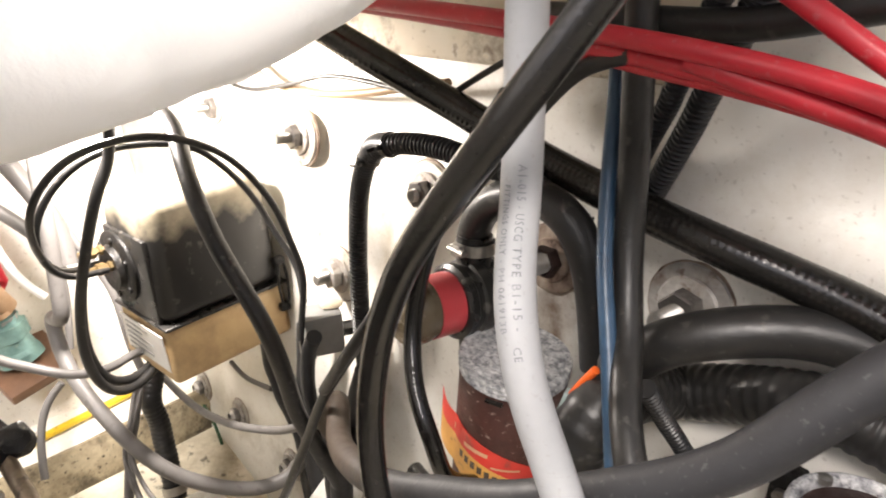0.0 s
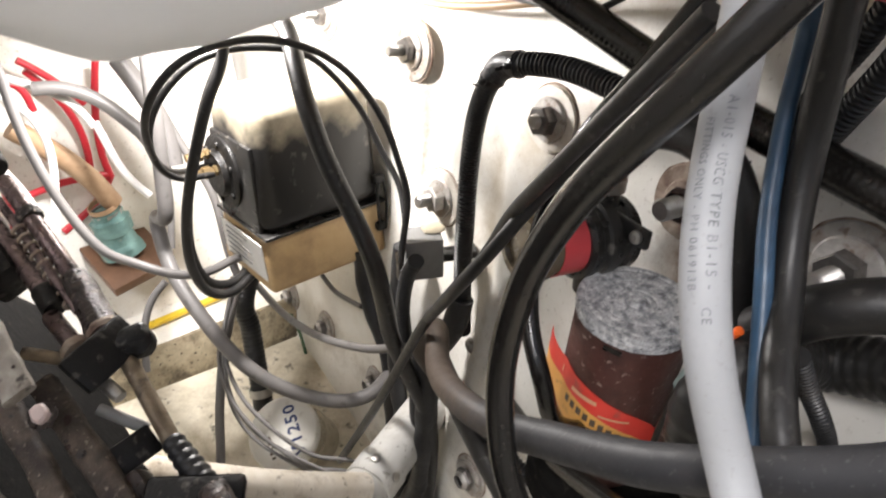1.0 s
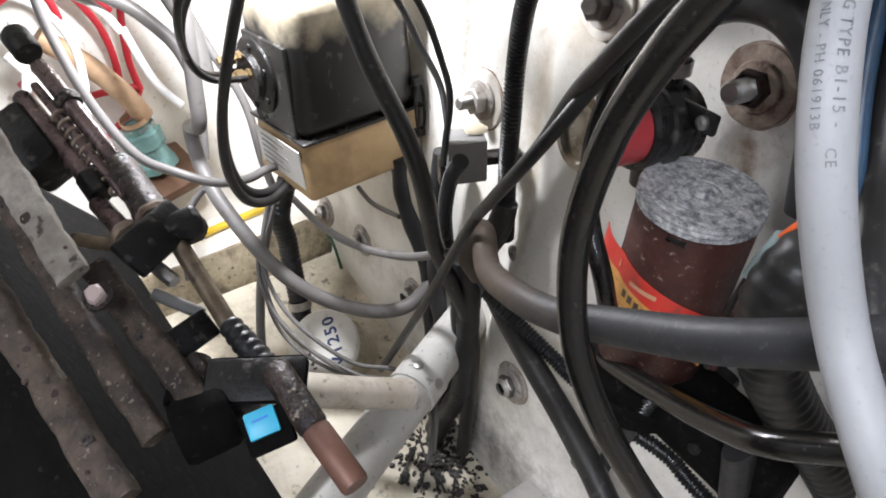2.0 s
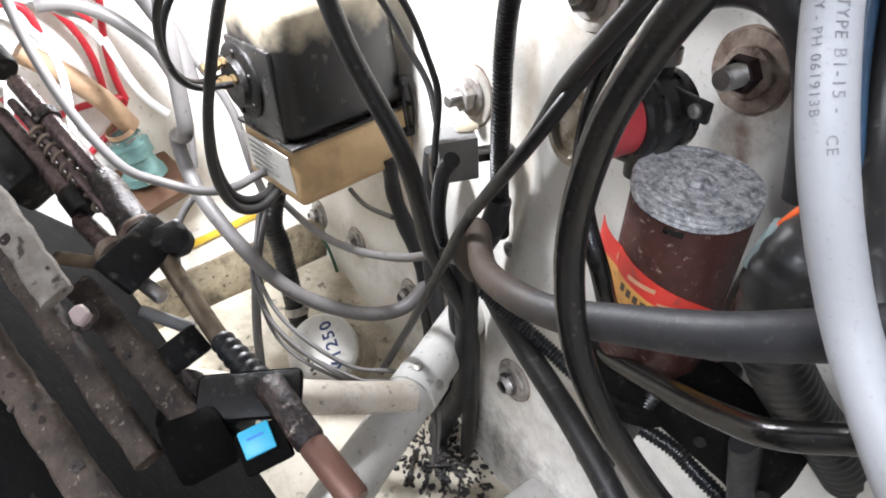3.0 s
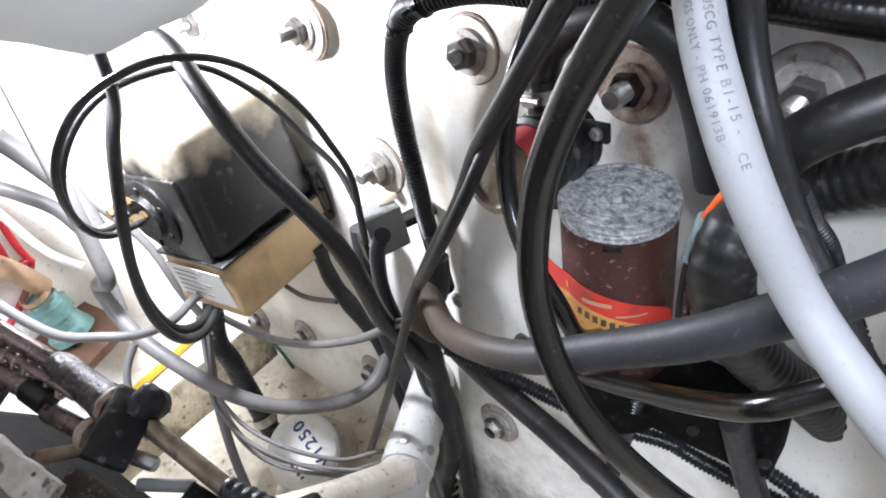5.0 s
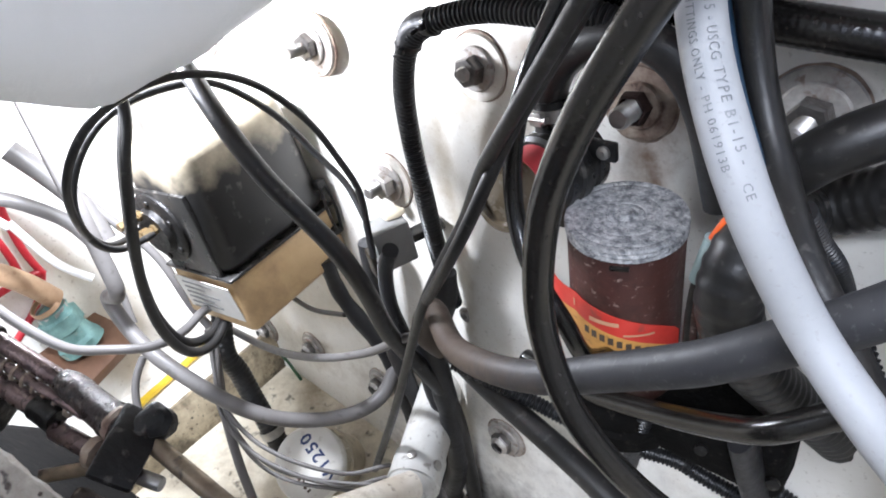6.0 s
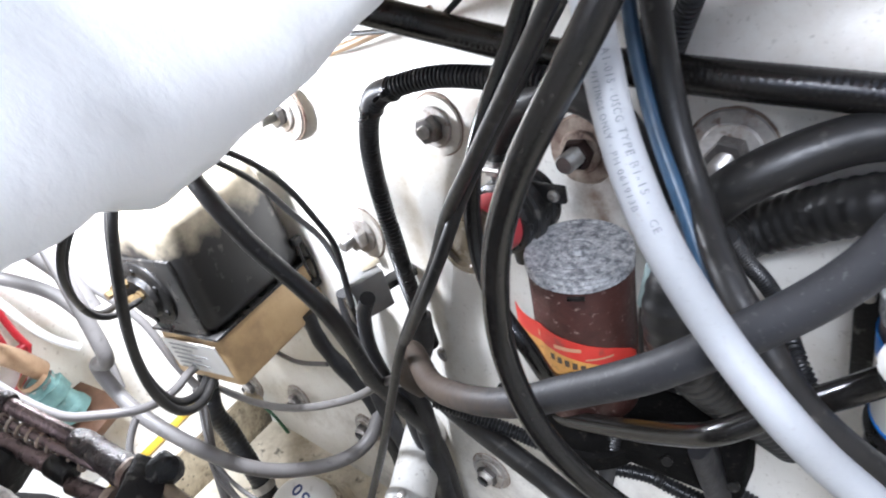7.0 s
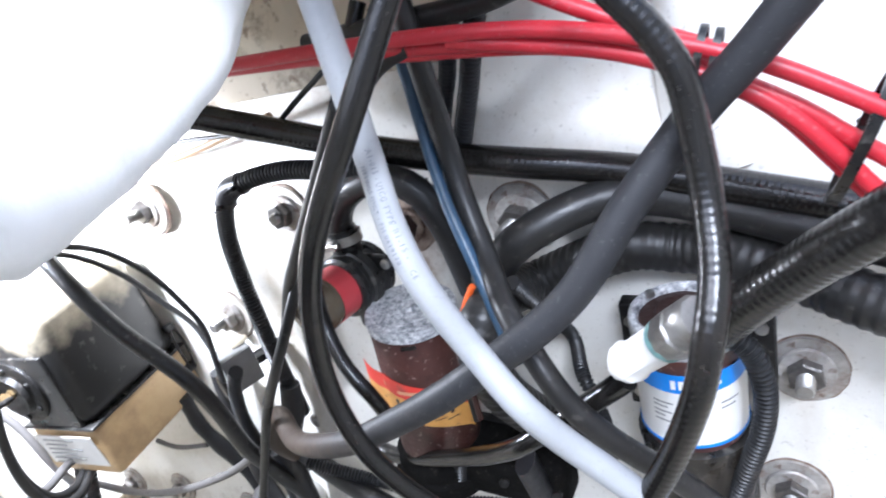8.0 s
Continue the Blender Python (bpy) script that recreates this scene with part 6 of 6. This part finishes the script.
hose("white_wire", [(-1.207, 0.047, 0.201), (-1.191, 0.075, 0.154), (-1.171, 0.095, 0.100), (-1.141, 0.101, 0.031)], 0.0065, WHITE_WIRE, "white wire on the hull side", "wire", "hull side wires", smooth=60)
hose("white_wire", [(-1.196, 0.212, 0.210), (-1.181, 0.222, 0.167), (-1.165, 0.228, 0.122), (-1.145, 0.259, 0.086)], 0.0065, WHITE_WIRE, "white wire on the hull side", "wire", "hull side wires", smooth=60)
hose("white_wire", [(-1.218, 0.071, 0.243), (-1.198, 0.067, 0.172), (-1.178, 0.037, 0.114)], 0.0065, WHITE_WIRE, "white wire on the hull side", "wire", "hull side wires", smooth=60)
hose("grey_cable", [(-1.201, 0.139, 0.275), (-1.195, 0.184, 0.270), (-1.182, 0.227, 0.244), (-1.169, 0.253, 0.213), (-1.154, 0.276, 0.180), (-1.133, 0.288, 0.127)], 0.011, GREY_CABLE, "grey cable behind the hydraulic unit", "cable", "grey cables")
hose("grey_cable", [(-1.189, 0.266, 0.305), (-1.173, 0.287, 0.254), (-1.152, 0.305, 0.193), (-1.132, 0.303, 0.133)], 0.016, GREY_CABLE, "grey cable behind the hydraulic unit", "cable", "grey cables")
hose("grey_cable", [(-1.155, 0.310, 0.209), (-1.138, 0.322, 0.165), (-1.100, 0.348, 0.082), (-1.059, 0.344, -0.005), (-1.034, 0.346, -0.049)], 0.007, GREY_CABLE, "grey cable behind the hydraulic unit", "cable", "grey cables")
hose("grey_cable", [(-1.150, 0.281, 0.171), (-1.133, 0.288, 0.127), (-1.114, 0.280, 0.076), (-1.088, 0.261, 0.010)], 0.006, GREY_CABLE, "grey cable behind the hydraulic unit", "cable", "grey cables")
hose("dark_wire", [(-0.880, 0.203, 0.072), (-0.880, 0.177, 0.050), (-0.866, 0.157, 0.010), (-0.846, 0.146, -0.035)], 0.005, GREY_CABLE, "thin dark wire hanging by the ledge", "wire")
cable_tie((0.036, 0.429, 0.473), (1, 0, -0.3), 0.0155, tall=1.45, w=0.0026)
cable_tie((0.045, 0.429, 0.468), (1, 0, -0.3), 0.0155, tall=1.5, w=0.0026)
cable_tie((0.128, 0.429, 0.402), (1, 0, -0.45), 0.0155, tall=2.9, w=0.004)
cable_tie((-0.547, 0.495, 0.375), (-0.4, -0.1, -1), 0.0125, "black cable tie round the corrugated conduit")
cable_tie((-0.507, 0.495, 0.398), (-1, 0, -0.2), 0.0125, "black cable tie round the corrugated conduit")
hose("tape_wrap", [(-0.503, 0.495, 0.398), (-0.539, 0.495, 0.395), (-0.547, 0.495, 0.375)], 0.0128, TAPE, "black tape round the bend of the conduit", "tape")


def pipe_joint():
    """The outlet hose's end: white thread tape, a green ring and a steel compression fitting."""
    a, b = Vector((-0.039, 0.362, 0.260)), Vector((0.035, 0.325, 0.334))
    m = frame_to(b - a, a)
    n = (b - a).length
    t = thing("pipe_joint", m, "steel pipe joint with a green ring, wound with white thread tape", "pipe joint")
    part("tape_wrap", lathe(bmesh.new(), [(0, -0.004), (0.0125, -0.004), (0.0150, 0.002), (0.0175, n * 0.10), (0.0150, n * 0.16), (0.0150, n * 0.52), (0.0165, n * 0.6), (0, n * 0.6)], 28, wobble=0.10), THREAD_TAPE, t, "white thread tape")
    part("seal_ring", lathe(bmesh.new(), [(0, n * 0.58), (0.017, n * 0.58), (0.017, n * 0.64), (0, n * 0.64)], 28), TEAL, t, "green seal ring")
    part("compression_nut", lathe(bmesh.new(), [(0, n * 0.63), (0.0175, n * 0.63), (0.0185, n * 0.66), (0.0185, n * 0.8), (0.0165, n * 0.82), (0.0185, n * 0.84), (0.0185, n * 0.96), (0.016, n * 1.0), (0, n * 1.0)], 10), STEEL, t)
    return t


pipe_joint()


def fuel_marks():
    """The two printed lines on the fuel hose."""
    hose_ob = bpy.data.objects["fuel_hose"]
    for words, start, turn, size in (("A1-015 - USCG TYPE B1-15 -", MARK_AT + 0.0045, MARK_TURN, 0.0059), ("FITTINGS ONLY - PH 061913B", MARK_AT + 0.0155, MARK_TURN + 38, 0.0049), ("CE", MARK_AT + 0.0965, MARK_TURN + 9, 0.0052)):
        finish("print_line", on_hose(letters(words, size), FUEL, 0.0105, start, turn), INK, hose_ob)


MARK_AT, MARK_TURN = 0.159, 148.0
fuel_marks()
